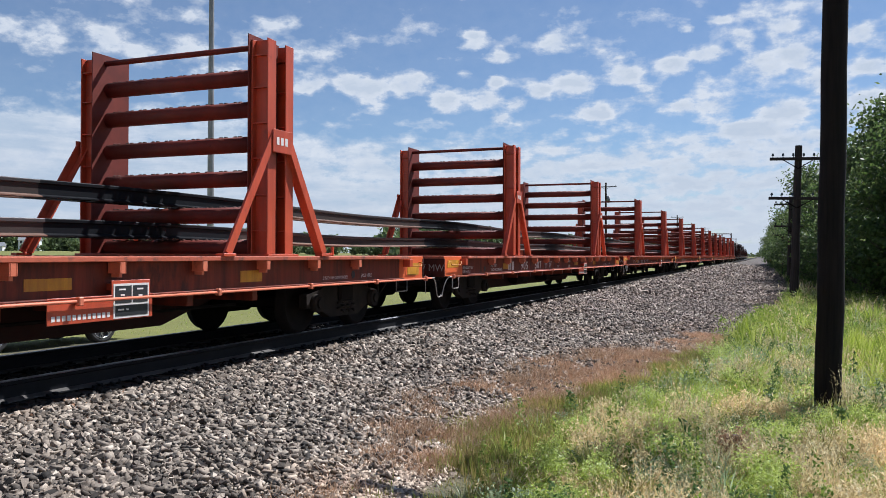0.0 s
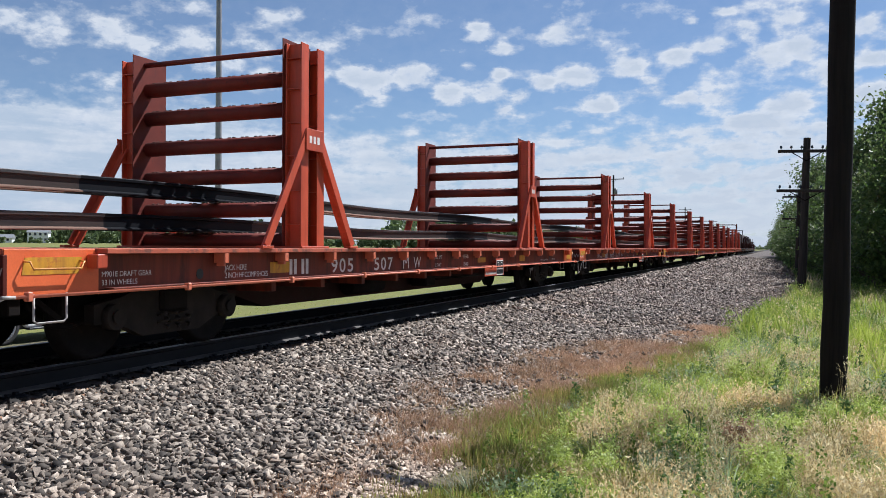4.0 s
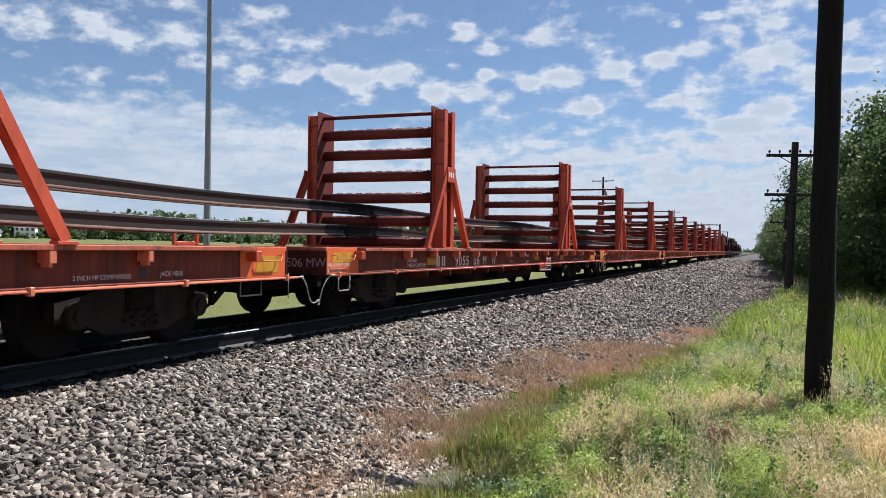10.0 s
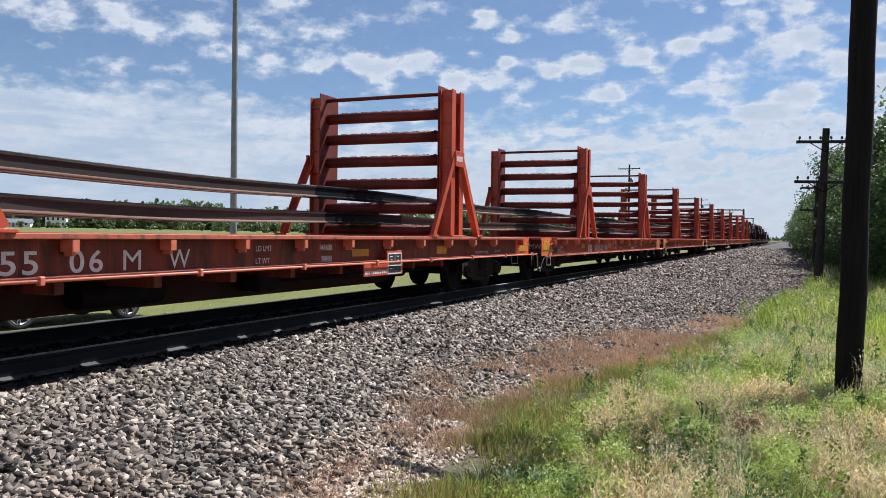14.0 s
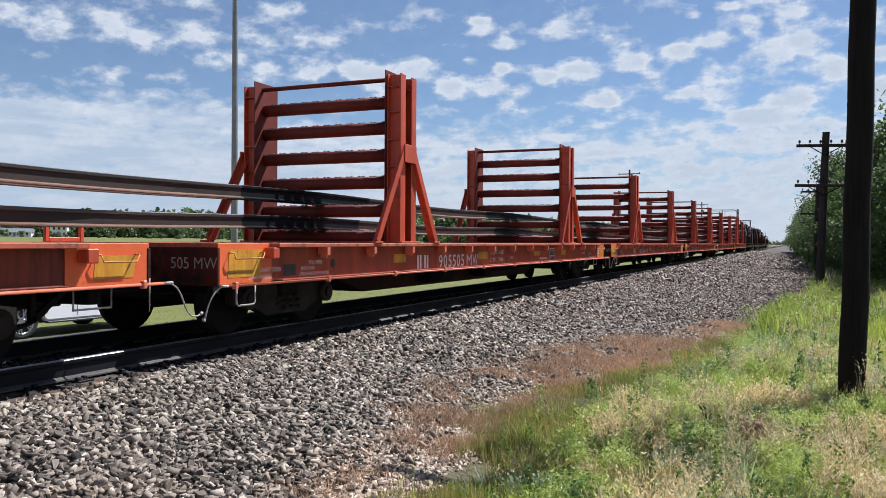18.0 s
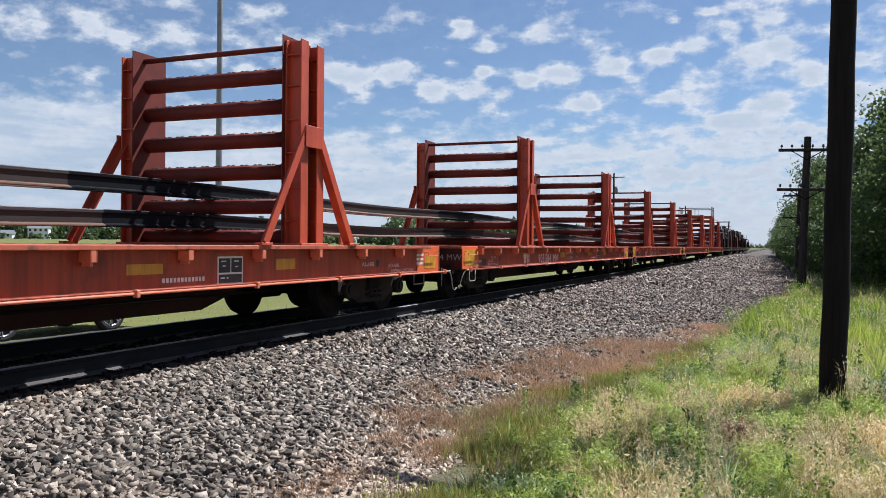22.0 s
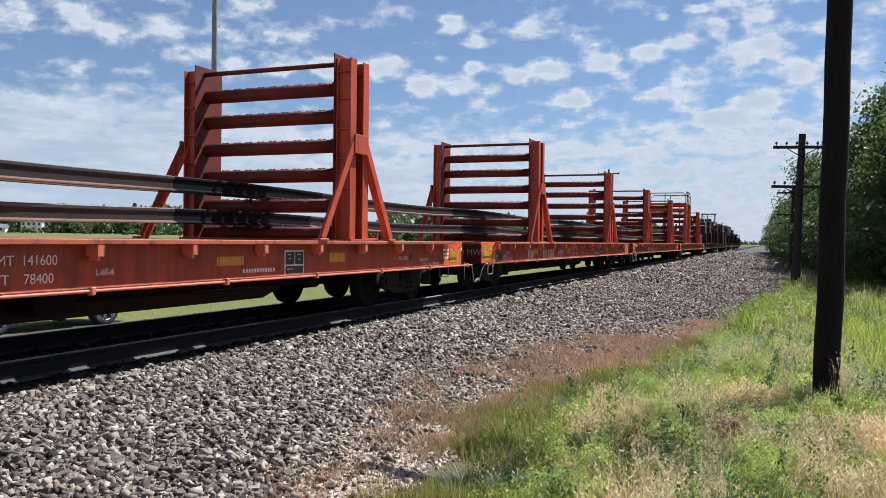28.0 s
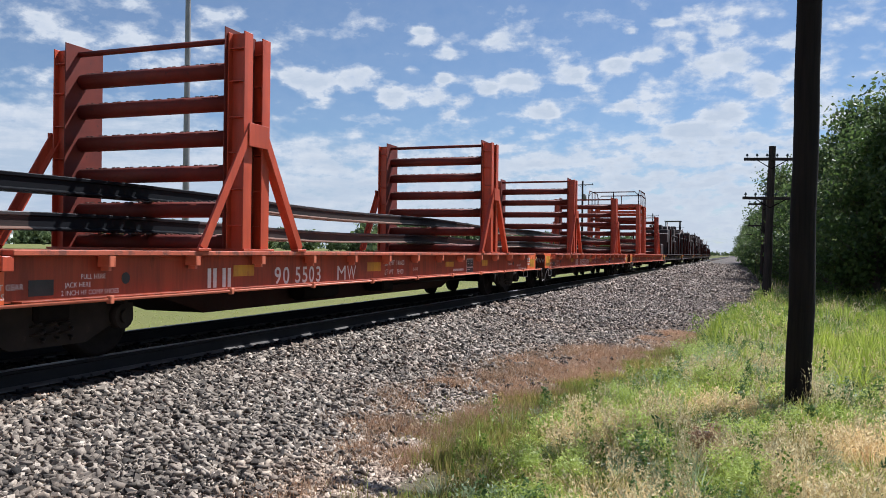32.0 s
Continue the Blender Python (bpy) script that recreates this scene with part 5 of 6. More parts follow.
def cage_parts(car, y0, y1):
    bm = bmesh.new()
    box(bm, -1.45, 1.45, y0, y1, DECK + 0.003, DECK + 0.05, 0.01)
    cage = part("tie_down_cage", bm, M_ORANGE, car, "red-orange tie-down cage with a walkway on top")
    for s in (-1, 1):
        for y in (y0 + 0.1, y0 + 0.75, y1 - 0.75, y1 - 0.1):
            bm = bmesh.new()
            box(bm, s * 1.36 - 0.09, s * 1.36 + 0.09, y - 0.1, y + 0.1, DECK + 0.05, DECK + 2.75, 0.008)
            part("column", bm, M_ORANGE, cage)
        bm = bmesh.new()
        pts = [(s * 1.40, y0 + 0.1, DECK + 2.78), (s * 1.40, y0 + 0.1, DECK + 3.35), (s * 1.40, y0 + 0.4, DECK + 3.6), (s * 1.40, y1 - 0.4, DECK + 3.6), (s * 1.40, y1 - 0.1, DECK + 3.35), (s * 1.40, y1 - 0.1, DECK + 2.78)]
        tube(bm, pts, 0.03, 8)
        part("handrail", bm, M_ENDSILL, cage, "thin dark handrail")
        for y in (y0 + 1.2, y1 - 1.2):
            bm = bmesh.new()
            tube(bm, [(s * 1.40, y, DECK + 2.78), (s * 1.40, y, DECK + 3.6)], 0.025, 8)
            part("rail_post", bm, M_ENDSILL, cage)
    for y in (y0 + 0.1, y1 - 0.1):
        bm = bmesh.new()
        tube(bm, [(-1.40, y, DECK + 2.78), (-1.40, y, DECK + 3.30), (-1.20, y, DECK + 3.5), (1.20, y, DECK + 3.5), (1.40, y, DECK + 3.30), (1.40, y, DECK + 2.78)], 0.03, 8)
        tube(bm, [(0, y, DECK + 2.8), (0, y, DECK + 3.5)], 0.025, 8)
        part("end_rail", bm, M_ENDSILL, cage, "thin dark handrail")
    for k, z in enumerate((0.35, 0.75, 1.15, 1.55, 1.95, 2.35, 2.72)):
        for y in (y0 + 0.1, y1 - 0.1):
            bm = bmesh.new()
            box(bm, -1.28, 1.28, y - 0.07, y + 0.07, DECK + z - 0.07, DECK + z + 0.07, 0.01)
            part("crossbeam", bm, M_ORANGE if z > 2 else M_MAROON, cage)
    bm = bmesh.new()
    box(bm, -1.45, 1.45, y0, y1, DECK + 2.75, DECK + 2.80, 0.006)
    part("walkway", bm, M_DECK, cage)
    for k in range(9):
        bm = bmesh.new()
        box(bm, 1.47, 1.50, y1 - 0.62, y1 - 0.2, DECK + 0.3 + k * 0.28, DECK + 0.33 + k * 0.28)
        part("ladder_rung", bm, M_ORANGE, cage)


cage_parts(_cage, -6.0, -2.6)


def machine_car(n, build):
    car = flatcar(racks=(), clean=True, dark=True)
    car.matrix_basis = _place(n)
    tagged(car, "dark grimy flatcar loaded with rail-handling machinery", "flatcar")
    build(car)
    CARS.append(car)


def gear(car, seed):
    """Frames, winches, hoppers and booms of the threader equipment."""
    r = random.Random(seed)
    y = -7.8
    while y < 7.6:
        ln = r.uniform(1.2, 2.4)
        h = r.choice((0.8, 1.2, 1.7, 2.1, 2.4))
        bm = bmesh.new()
        box(bm, -r.uniform(0.7, 1.2), r.uniform(0.7, 1.2), y, y + ln, DECK + 0.003, DECK + h, 0.05)
        box(bm, -0.5, 0.5, y + 0.1, y + ln * 0.6, DECK + h + 0.001, DECK + h + r.uniform(0.15, 0.5), 0.04)
        part("winch_housing", bm, M_MACHINE, car, "dark rusty machine housing")
        for s in (-1, 1):
            bm = bmesh.new()
            box(bm, s * 1.32 - 0.06, s * 1.32 + 0.06, y + ln + 0.15, y + ln + 0.3, DECK + 0.003, DECK + r.uniform(0.9, 2.3), 0.01)
            part("upright", bm, M_ENDSILL, car)
        bm = bmesh.new()
        tube(bm, [(-1.2, y + ln + 0.22, DECK + 1.6), (1.2, y + ln + 0.22, DECK + 1.6)], 0.07, 10)
        tube(bm, [(r.uniform(-1, 1), y, DECK + 0.5), (r.uniform(-1, 1), y + ln + 1.2, DECK + r.uniform(1.6, 2.9))], 0.06, 8)
        part("boom", bm, M_MACHINE, car)
        y += ln + r.uniform(0.7, 1.3)


def cab_car(car):
    gear(car, 21)
    bm = bmesh.new()
    box(bm, -0.75, 0.75, -3.4, -1.6, DECK + 2.35, DECK + 2.6, 0.03)
    cab = part("operator_cab", bm, M_MACHINE, car, "open-sided operator's cab on a raised frame")
    for x in (-0.7, 0.7):
        for y in (-3.33, -1.67):
            bm = bmesh.new()
            box(bm, x - 0.04, x + 0.04, y - 0.04, y + 0.04, DECK + 2.6, DECK + 3.45)
            part("cab_post", bm, M_BLACK, cab)
    bm = bmesh.new()
    box(bm, -0.85, 0.85, -3.5, -1.5, DECK + 3.45, DECK + 3.53, 0.02)
    part("cab_roof", bm, M_BLACK, cab)
    bm = bmesh.new()
    box(bm, -0.25, 0.25, -2.8, -2.3, DECK + 2.6, DECK + 2.95, 0.03)
    part("control_box", bm, M_BLACK, cab)


machine_car(7, lambda car: gear(car, 37))
machine_car(8, cab_car)
for n in (9, 10, 11):
    machine_car(n, lambda car, n=n: gear(car, 30 + n))

# the load: long rails lying on the two lowest rollers, through all the racks
LOAD = []
_rl = random.Random(8)
for tier, count, z in ((0, 4, DECK + 0.10 + 0.116), (1, 2, DECK + 0.50 + 0.116)):
    for k in range(count):
        x0 = -0.05 - k * 0.27 + _rl.uniform(-0.03, 0.03)
        pts = []
        y = -47.0
        ph = _rl.uniform(0, 6)
        while y < 126.5:
            sag = -0.05 * (1 - math.cos(2 * math.pi * (y - RACK_Y) / (CAR / 2))) / 2
            pts.append((x0 + 0.04 * math.sin(y * 0.21 + ph) + 0.02 * math.sin(y * 0.63 + ph), y, z + sag))
            y += 0.4
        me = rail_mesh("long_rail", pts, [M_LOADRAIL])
        for m in (M_RAILBLACK, M_LOADFOOT, M_LOADHEAD):
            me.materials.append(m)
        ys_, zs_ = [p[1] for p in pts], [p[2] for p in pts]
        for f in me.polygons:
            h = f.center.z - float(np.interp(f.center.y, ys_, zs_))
            # lit foot and shaded web are told apart by colour, by height
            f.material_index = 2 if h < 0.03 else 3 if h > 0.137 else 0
            # the rail is black for a length around each rack
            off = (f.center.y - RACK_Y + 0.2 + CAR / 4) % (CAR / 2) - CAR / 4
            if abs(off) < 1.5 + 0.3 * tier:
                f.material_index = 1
        ob = tagged(new("long_rail", me), "long brown welded rail lying on the rack rollers", "rail", "rails of the load")
        ob.matrix_basis = pose(TX, CAR0, 0)
        LOAD.append(ob)


# ---- poles ----
def telegraph_pole(name, x, y, tall, r0, r1, lean, arms, label, pins=6, arm=1.83, turn=0.0, wood=M_POLEGREY):
    z0 = float(ground_z(np.array([x]), np.array([y]))[0]) - 0.3
    ob = tagged(new(name), label, "telegraph pole", "telegraph poles")
    ob.matrix_basis = pose(x, y, z0, lean[0], lean[1], turn)
    bm = bmesh.new()
    rr = random.Random(int(y))
    pts = [(rr.uniform(-1, 1) * 0.008, rr.uniform(-1, 1) * 0.008, tall * k / 14) for k in range(15)]
    tube(bm, pts, r0, 18, r1, caps=False)
    bm.verts.ensure_lookup_table()
    cap = bm.verts.new((0, 0, tall + r1 * 0.8))
    top = [v for v in bm.verts if v.index >= 0][-19:-1]
    for a, b in zip(top, top[1:] + top[:1]):
        bm.faces.new((a, b, cap))
    part("pole", bm, wood, ob)
    for z in arms:
        bm = bmesh.new()
        box(bm, -arm / 2, arm / 2, -r1 - 0.10, -r1 - 0.005, z - 0.05, z + 0.05, 0.006)
        a = part("crossarm", bm, wood, ob)
        for s in (-1, 1):
            bm = bmesh.new()
            beam(bm, (s * 0.5, -r1 - 0.11, z - 0.03), (0, -r1 - 0.02, z - 0.33), 0.03, 0.008, up=(0, 1, 0))
            part("arm_brace", bm, M_UNDER, a)
        for k in range(pins):
            px = -arm / 2 + 0.1 + (arm - 0.2) * (k if pins < 5 else k + (0.35 if k >= pins / 2 else -0.35) * 0) / (pins - 1)
            bm = bmesh.new()
            tube(bm, [(px, -r1 - 0.05, z + 0.05), (px, -r1 - 0.05, z + 0.11)], 0.012, 6)
            lathe_pts = [(z + 0.10, 0.03), (z + 0.12, 0.045), (z + 0.15, 0.035), (z + 0.19, 0.03)]
            b2 = []
            for zz, r in lathe_pts:
                b2.append([bm.verts.new((px + r * math.cos(i * math.pi / 4), -r1 - 0.05 + r * math.sin(i * math.pi / 4), zz)) for i in range(8)])
            for p, q in zip(b2, b2[1:]):
                for i in range(8):
                    bm.faces.new((p[i], p[(i + 1) % 8], q[(i + 1) % 8], q[i]))
            bm.faces.new(b2[-1])
            part("insulator", bm, M_GLASSINS, a)
    return ob


telegraph_pole("telegraph_pole", 0.535, 9.0, 6.6, 0.128, 0.115, (0, 0.9), (6.2, 5.0), "dark creosoted telegraph pole standing in tall grass", wood=M_POLE)
telegraph_pole("telegraph_pole", 0.80, 30.5, 5.75, 0.15, 0.115, (0, 1.6), (5.28, 3.92), "leaning telegraph pole with two crossarms of insulators")
telegraph_pole("telegraph_pole", 1.15, 52.5, 5.4, 0.15, 0.11, (0, 1.0), (5.0, 3.7), "distant telegraph pole before the trees")
telegraph_pole("telegraph_pole", 1.2, 74.5, 5.4, 0.15, 0.11, (0, 0.6), (5.0, 3.7), "distant telegraph pole before the trees")
for k in range(4):
    ob = telegraph_pole("utility_pole", -18.0, 97 + 82 * k, 11.1, 0.16, 0.10, (0, 0), (10.6,), "tall wooden utility pole with one crossarm", pins=3, arm=2.6)
    ob["category"], ob["group"] = "utility pole", "utility poles"
    bm = bmesh.new()
    tube(bm, [(0.28, 0, 8.7), (0.28, 0, 9.5)], 0.2, 12)
    part("transformer", bm, M_GALV, ob, "grey pole transformer")

mast = tagged(new("light_mast"), "tall tapered grey steel light mast", "light pole")
mast.matrix_basis = pose(-20.9, 26.85, -1.3)
bm = bmesh.new()
tube(bm, [(0, 0, 0.02 + 16 * k / 8) for k in range(9)], 0.15, 16, 0.09)
part("shaft", bm, M_GALV, mast)
bm = bmesh.new()
box(bm, -0.25, 0.25, -0.25, 0.25, 0, 0.04, 0.01)
part("base_plate", bm, M_GALV, mast)


# ---- trees ----
LEAFQ = ((0, 1, 2, 3),)


def tree_meshes(seed, tall, wide, leaves, size, low=0.1):
    """A trunk with limbs, and a crown of leaves round their tips."""
    rng = np.random.default_rng(seed)
    bm = bmesh.new()
    bend = rng.normal(0, 0.15, 2)
    trunk = [(bend[0] * (k / 6) ** 2, bend[1] * (k / 6) ** 2, tall * 0.92 * k / 6) for k in range(7)]
    tube(bm, trunk, 0.035 * tall / 2 + 0.03, 8, 0.02)
    tips = []
    nl = 26
    for k in range(nl):
        f = low + (0.97 - low) * (k + rng.random()) / nl
        base = Vector(trunk[0]).lerp(Vector(trunk[-1]), f)
        az = k * 2.4 + rng.normal(0, 0.4)
        reach = wide * (math.sin(math.pi * min(1, (f * 0.82 + 0.22))) ** 0.8) * rng.uniform(0.55, 1.15)
        tip = base + Vector((math.cos(az) * reach, math.sin(az) * reach, reach * rng.uniform(0.1, 0.7)))
        mid = base.lerp(tip, 0.5) + Vector((0, 0, -0.05 * reach))
        tube(bm, [base, mid, tip], 0.035, 5, 0.008, caps=False)
        for j in range(5):
            p = base.lerp(tip, rng.uniform(0.35, 1.05))
            tips.append((p.x + rng.normal(0, 0.22), p.y + rng.normal(0, 0.22), p.z + rng.normal(0, 0.25)))
    wood = mesh_of("trunk", bm, M_BARK)
    tips = np.array(tips)
    per = leaves // len(tips)
    co = leaf_cards(rng, tips, per, rng.uniform(0.16, 0.42, len(tips)) * tall / 6, size)
    co = co[co[:, 0, 2] > 0.15]
    return wood, arrays_mesh("crown", co, LEAFQ, [M_LEAF if seed % 2 else M_LEAFB])


TREES = [tree_meshes(101, 6.2, 1.7, 9000, 0.15, 0.06), tree_meshes(102, 7.2, 1.9, 9000, 0.15, 0.06), tree_meshes(103, 5.2, 1.8, 8000, 0.14, 0.03), tree_meshes(104, 8.0, 2.1, 10000, 0.16, 0.08)]
SHRUBS = [tree_meshes(111, 2.0, 1.3, 4200, 0.11, 0.0), tree_meshes(112, 2.8, 1.5, 5200, 0.12, 0.0)]


def plant_tree(name, kind, x, y, s, rz, label, cat, group):
    wood, crown = kind
    z = float(ground_z(np.array([x]), np.array([y]))[0])
    ob = tagged(new(name), label, cat, group)
    ob.matrix_basis = pose(x, y, z - 0.05, 0, 0, rz) @ Matrix.Scale(s, 4)
    share("trunk", wood, ob)
    share("crown", crown, ob)


_rw = random.Random(12)
for k in range(58):
    y = 30 + k * 2.6 + _rw.uniform(-0.8, 0.8)
    base_x = float(np.interp(y, [30, 60, 140, 190], [3.6, 2.7, 1.3, 0.6]))
    plant_tree("tree", TREES[k % 4], base_x + _rw.uniform(-0.3, 1.0), y, _rw.uniform(0.85, 1.08), _rw.uniform(0, 360), "leafy broadleaved tree in the row beside the track", "tree", "trees beside the track")
for k in range(26):
    plant_tree("tree", TREES[(k * 3) % 4], 7.0 + _rw.uniform(-1.5, 4), 27 + k * 4 + _rw.uniform(-1, 1), _rw.uniform(0.85, 1.2), _rw.uniform(0, 360), "tall leafy tree in the second row", "tree", "trees beside the track")
for x, y, k, size in ((5.1, 29.5, 3, 1.02), (6.6, 32.5, 1, 1.12), (4.7, 37.0, 3, 1.08), (8.2, 30.5, 3, 1.1)):
    plant_tree("tree", TREES[k], x, y, size, 40 * k + 7 * y, "tall leafy tree where the row begins", "tree", "trees beside the track")
for k in range(46):
    y = 28 + k * 2.2 + _rw.uniform(-0.8, 0.8)
    plant_tree("shrub", SHRUBS[k % 2], float(np.interp(y, [30, 60, 140], [3.0, 2.1, 0.9])) + _rw.uniform(-0.4, 1.4), y + 3, _rw.uniform(0.7, 1.15), _rw.uniform(0, 360), "dense green shrub under the trees", "shrub", "shrubs beside the track")


# far woods round the field, as one mass of foliage
def build_far_woods():
    rng = np.random.default_rng(33)
    out = []
    def belt(x0, y0, x1, y1, n, h0, h1, depth):
        t = rng.random(n)
        cx, cy = x0 + (x1 - x0) * t + rng.normal(0, depth, n), y0 + (y1 - y0) * t + rng.normal(0, depth, n)
        h = rng.uniform(h0, h1, n) * (0.75 + 0.5 * patchy(cx, cy, 0.012, 4.0))
        for a, b, hh in zip(cx, cy, h):
            m = 9
            tip = np.stack([a + rng.normal(0, hh * 0.28, m), b + rng.normal(0, hh * 0.28, m), float(ground_z(np.array([a]), np.array([b]))[0]) + hh * rng.uniform(0.12, 0.9, m)], -1)
            out.append(leaf_cards(rng, tip, 24, np.full(m, hh * 0.14), 0.16 * hh + 0.4))
    belt(-520, 120, -270, 480, 420, 9, 14, 10)
    belt(-200, 270, -110, 352, 60, 3.0, 5.0, 5)
    belt(-150, 330, -50, 430, 120, 7, 11.5, 6)
    belt(-300, 190, -215, 300, 26, 1.5, 3.0, 5)
    belt(-400, 290, -250, 450, 160, 5, 9, 8)
    belt(-400, 1500, 160, 1700, 200, 5, 9, 25)
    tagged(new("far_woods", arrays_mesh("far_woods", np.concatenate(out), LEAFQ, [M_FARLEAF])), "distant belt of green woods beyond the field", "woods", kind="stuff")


build_far_woods()


# ---- houses across the field ----
def house(x, y, w, d, h, rz, two=True):
    ob = tagged(new("house"), "distant white house at the edge of the woods", "house", "houses across the field")
    ob.matrix_basis = pose(x, y, float(ground_z(np.array([x]), np.array([y]))[0]) - 0.05, 0, 0, rz)
    bm = bmesh.new()
    box(bm, -w / 2, w / 2, -d / 2, d / 2, 0, h)
    part("wall", bm, M_WALLWHITE, ob)
    bm = bmesh.new()
    prism(bm, [(-d / 2 - 0.4, h + 0.004), (d / 2 + 0.4, h + 0.004), (0, h + d * 0.28)], -w / 2 - 0.4, w / 2 + 0.4)
    part("roof", bm, M_ROOF, ob)
    for fl in range(2 if two else 1):
        for k in range(4):
            bm = bmesh.new()
            xx = -w / 2 + w * (k + 0.5) / 4
            box(bm, xx - 0.5, xx + 0.5, -d / 2 - 0.06, -d / 2 - 0.004, 0.9 + fl * 2.7, 2.2 + fl * 2.7)
            part("window", bm, M_GLASS, ob)
    bm = bmesh.new()
    box(bm, -0.5, 0.5, -d / 2 - 0.06, -d / 2 - 0.004, 0.02, 2.1)
    part("door", bm, M_ROOF, ob)


house(-330, 288, 9, 8, 5.0, 40)
house(-334, 268, 14, 7, 2.0, 40, False)
house(-346, 258, 12, 7, 2.4, 40, False)


# ---- the parked pickup ----
def pickup():
    """A white crew-cab pickup; its length runs along y, the wheels stand at y = -1.35 and 1.35."""
    ob = tagged(new("pickup_truck"), "white pickup truck parked on the gravel drive", "pickup truck")
    ob.matrix_basis = pose(-15.31, 13.25, float(ground_z(np.array([-14.7]), np.array([13.2]))[0]) - 0.01, 0, 0, -5.1)
    base, base_r, arch = 1.35, 0.385, 0.47
    def cut(y, n=9):
        return [(y + arch * math.cos(a), 0.40 + arch * math.sin(a)) for a in np.linspace(math.pi - 0.05, 0.05, n)]
    bottom = [(-2.30, 0.46)] + cut(-base) + [(-0.80, 0.34), (0.80, 0.34)] + cut(base) + [(2.28, 0.50)]
    upper = [(2.38, 0.62), (2.36, 0.96), (1.15, 1.12), (0.62, 1.66), (-0.85, 1.70), (-1.0, 1.16), (-2.32, 1.12), (-2.36, 0.60)]
    bm = bmesh.new()
    prism(bm, bottom + upper, -0.90, 0.90)
    outer = [e for e in bm.edges if abs(e.verts[0].co.x - e.verts[1].co.x) < 0.01]
    bmesh.ops.bevel(bm, geom=outer, offset=0.035, segments=2, affect="EDGES")
    body = part("body", bm, M_CARWHITE, ob)
    bm = bmesh.new()
    for y in (-base, base):
        box(bm, -0.80, 0.80, y - 0.50, y + 0.50, 0.42, 0.92)
    box(bm, -0.78, 0.78, -2.0, 2.0, 0.30, 0.44)
    part("underbody", bm, M_BLACK, ob, "dark underbody and wheel wells")
    for s in (-1, 1):
        for ya, yb in ((-0.80, -0.10), (-0.03, 0.66)):
            bm = bmesh.new()
            x0, x1 = sorted((s * 0.897, s * 0.906))
            prism(bm, [(ya + 0.05, 1.18), (yb, 1.18), (yb - 0.06 - 0.2 * (yb > 0.3), 1.60), (ya + 0.05, 1.60)], x0, x1)
            part("side_window", bm, M_GLASS, body)
        for y in (-0.86, -0.065, 0.78):
            bm = bmesh.new()
            x0, x1 = sorted((s * 0.899, s * 0.903))
            box(bm, x0, x1, y - 0.006, y + 0.006, 0.42, 1.14)
            part("door_seam", bm, M_BLACK, body)
        for y in (-0.24, 0.58):
            bm = bmesh.new()
            x0, x1 = sorted((s * 0.90, s * 0.935))
            box(bm, x0, x1, y - 0.09, y + 0.09, 0.98, 1.01, 0.006)
            part("door_handle", bm, M_CARWHITE, body)
        bm = bmesh.new()
        box(bm, s * 0.88 - 0.07, s * 0.88 + 0.07, -0.80, 0.80, 0.29, 0.335, 0.01)
        part("running_board", bm, M_BLACK, body)
        for y in (-base, base):
            bm = bmesh.new()
            lathe(bm, [(s * 0.66, 0.28), (s * 0.66, 0.36), (s * 0.69, base_r), (s * 0.85, base_r), (s * 0.885, 0.365), (s * 0.89, 0.30), (s * 0.87, 0.285)], 32)
            bmesh.ops.translate(bm, vec=(0, y, base_r), verts=bm.verts[:])
            w = part("wheel", bm, M_TYRE, ob, "black tyre on an alloy rim")
            bm = bmesh.new()
            lathe(bm, [(s * 0.80, 0.20), (s * 0.872, 0.286), (s * 0.892, 0.284), (s * 0.888, 0.262), (s * 0.85, 0.245), (s * 0.845, 0.09), (s * 0.875, 0.075), (s * 0.88, 0.03)], 32)
            for k in range(6):
                a = k * math.pi / 3 + 0.3
                for da in (-0.13, 0.13):
                    beam(bm, (s * 0.872, 0.05 * math.cos(a), 0.05 * math.sin(a)), (s * 0.882, 0.268 * math.cos(a + da), 0.268 * math.sin(a + da)), 0.02, 0.045, up=(1, 0, 0))
            bmesh.ops.translate(bm, vec=(0, y, base_r), verts=bm.verts[:])
            part("rim", bm, M_RIM, w, "six-spoked alloy rim")
        bm = bmesh.new()
        box(bm, s * 0.72 - 0.15, s * 0.72 + 0.15, 2.30, 2.40, 0.74, 0.90, 0.02)
        part("headlight", bm, M_RIM, body)
    bm = bmesh.new()
    box(bm, -0.86, 0.86, 2.34, 2.46, 0.46, 0.62, 0.03)
    box(bm, -0.86, 0.86, -2.46, -2.36, 0.46, 0.62, 0.03)
    part("bumper", bm, M_RIM, ob)


pickup()


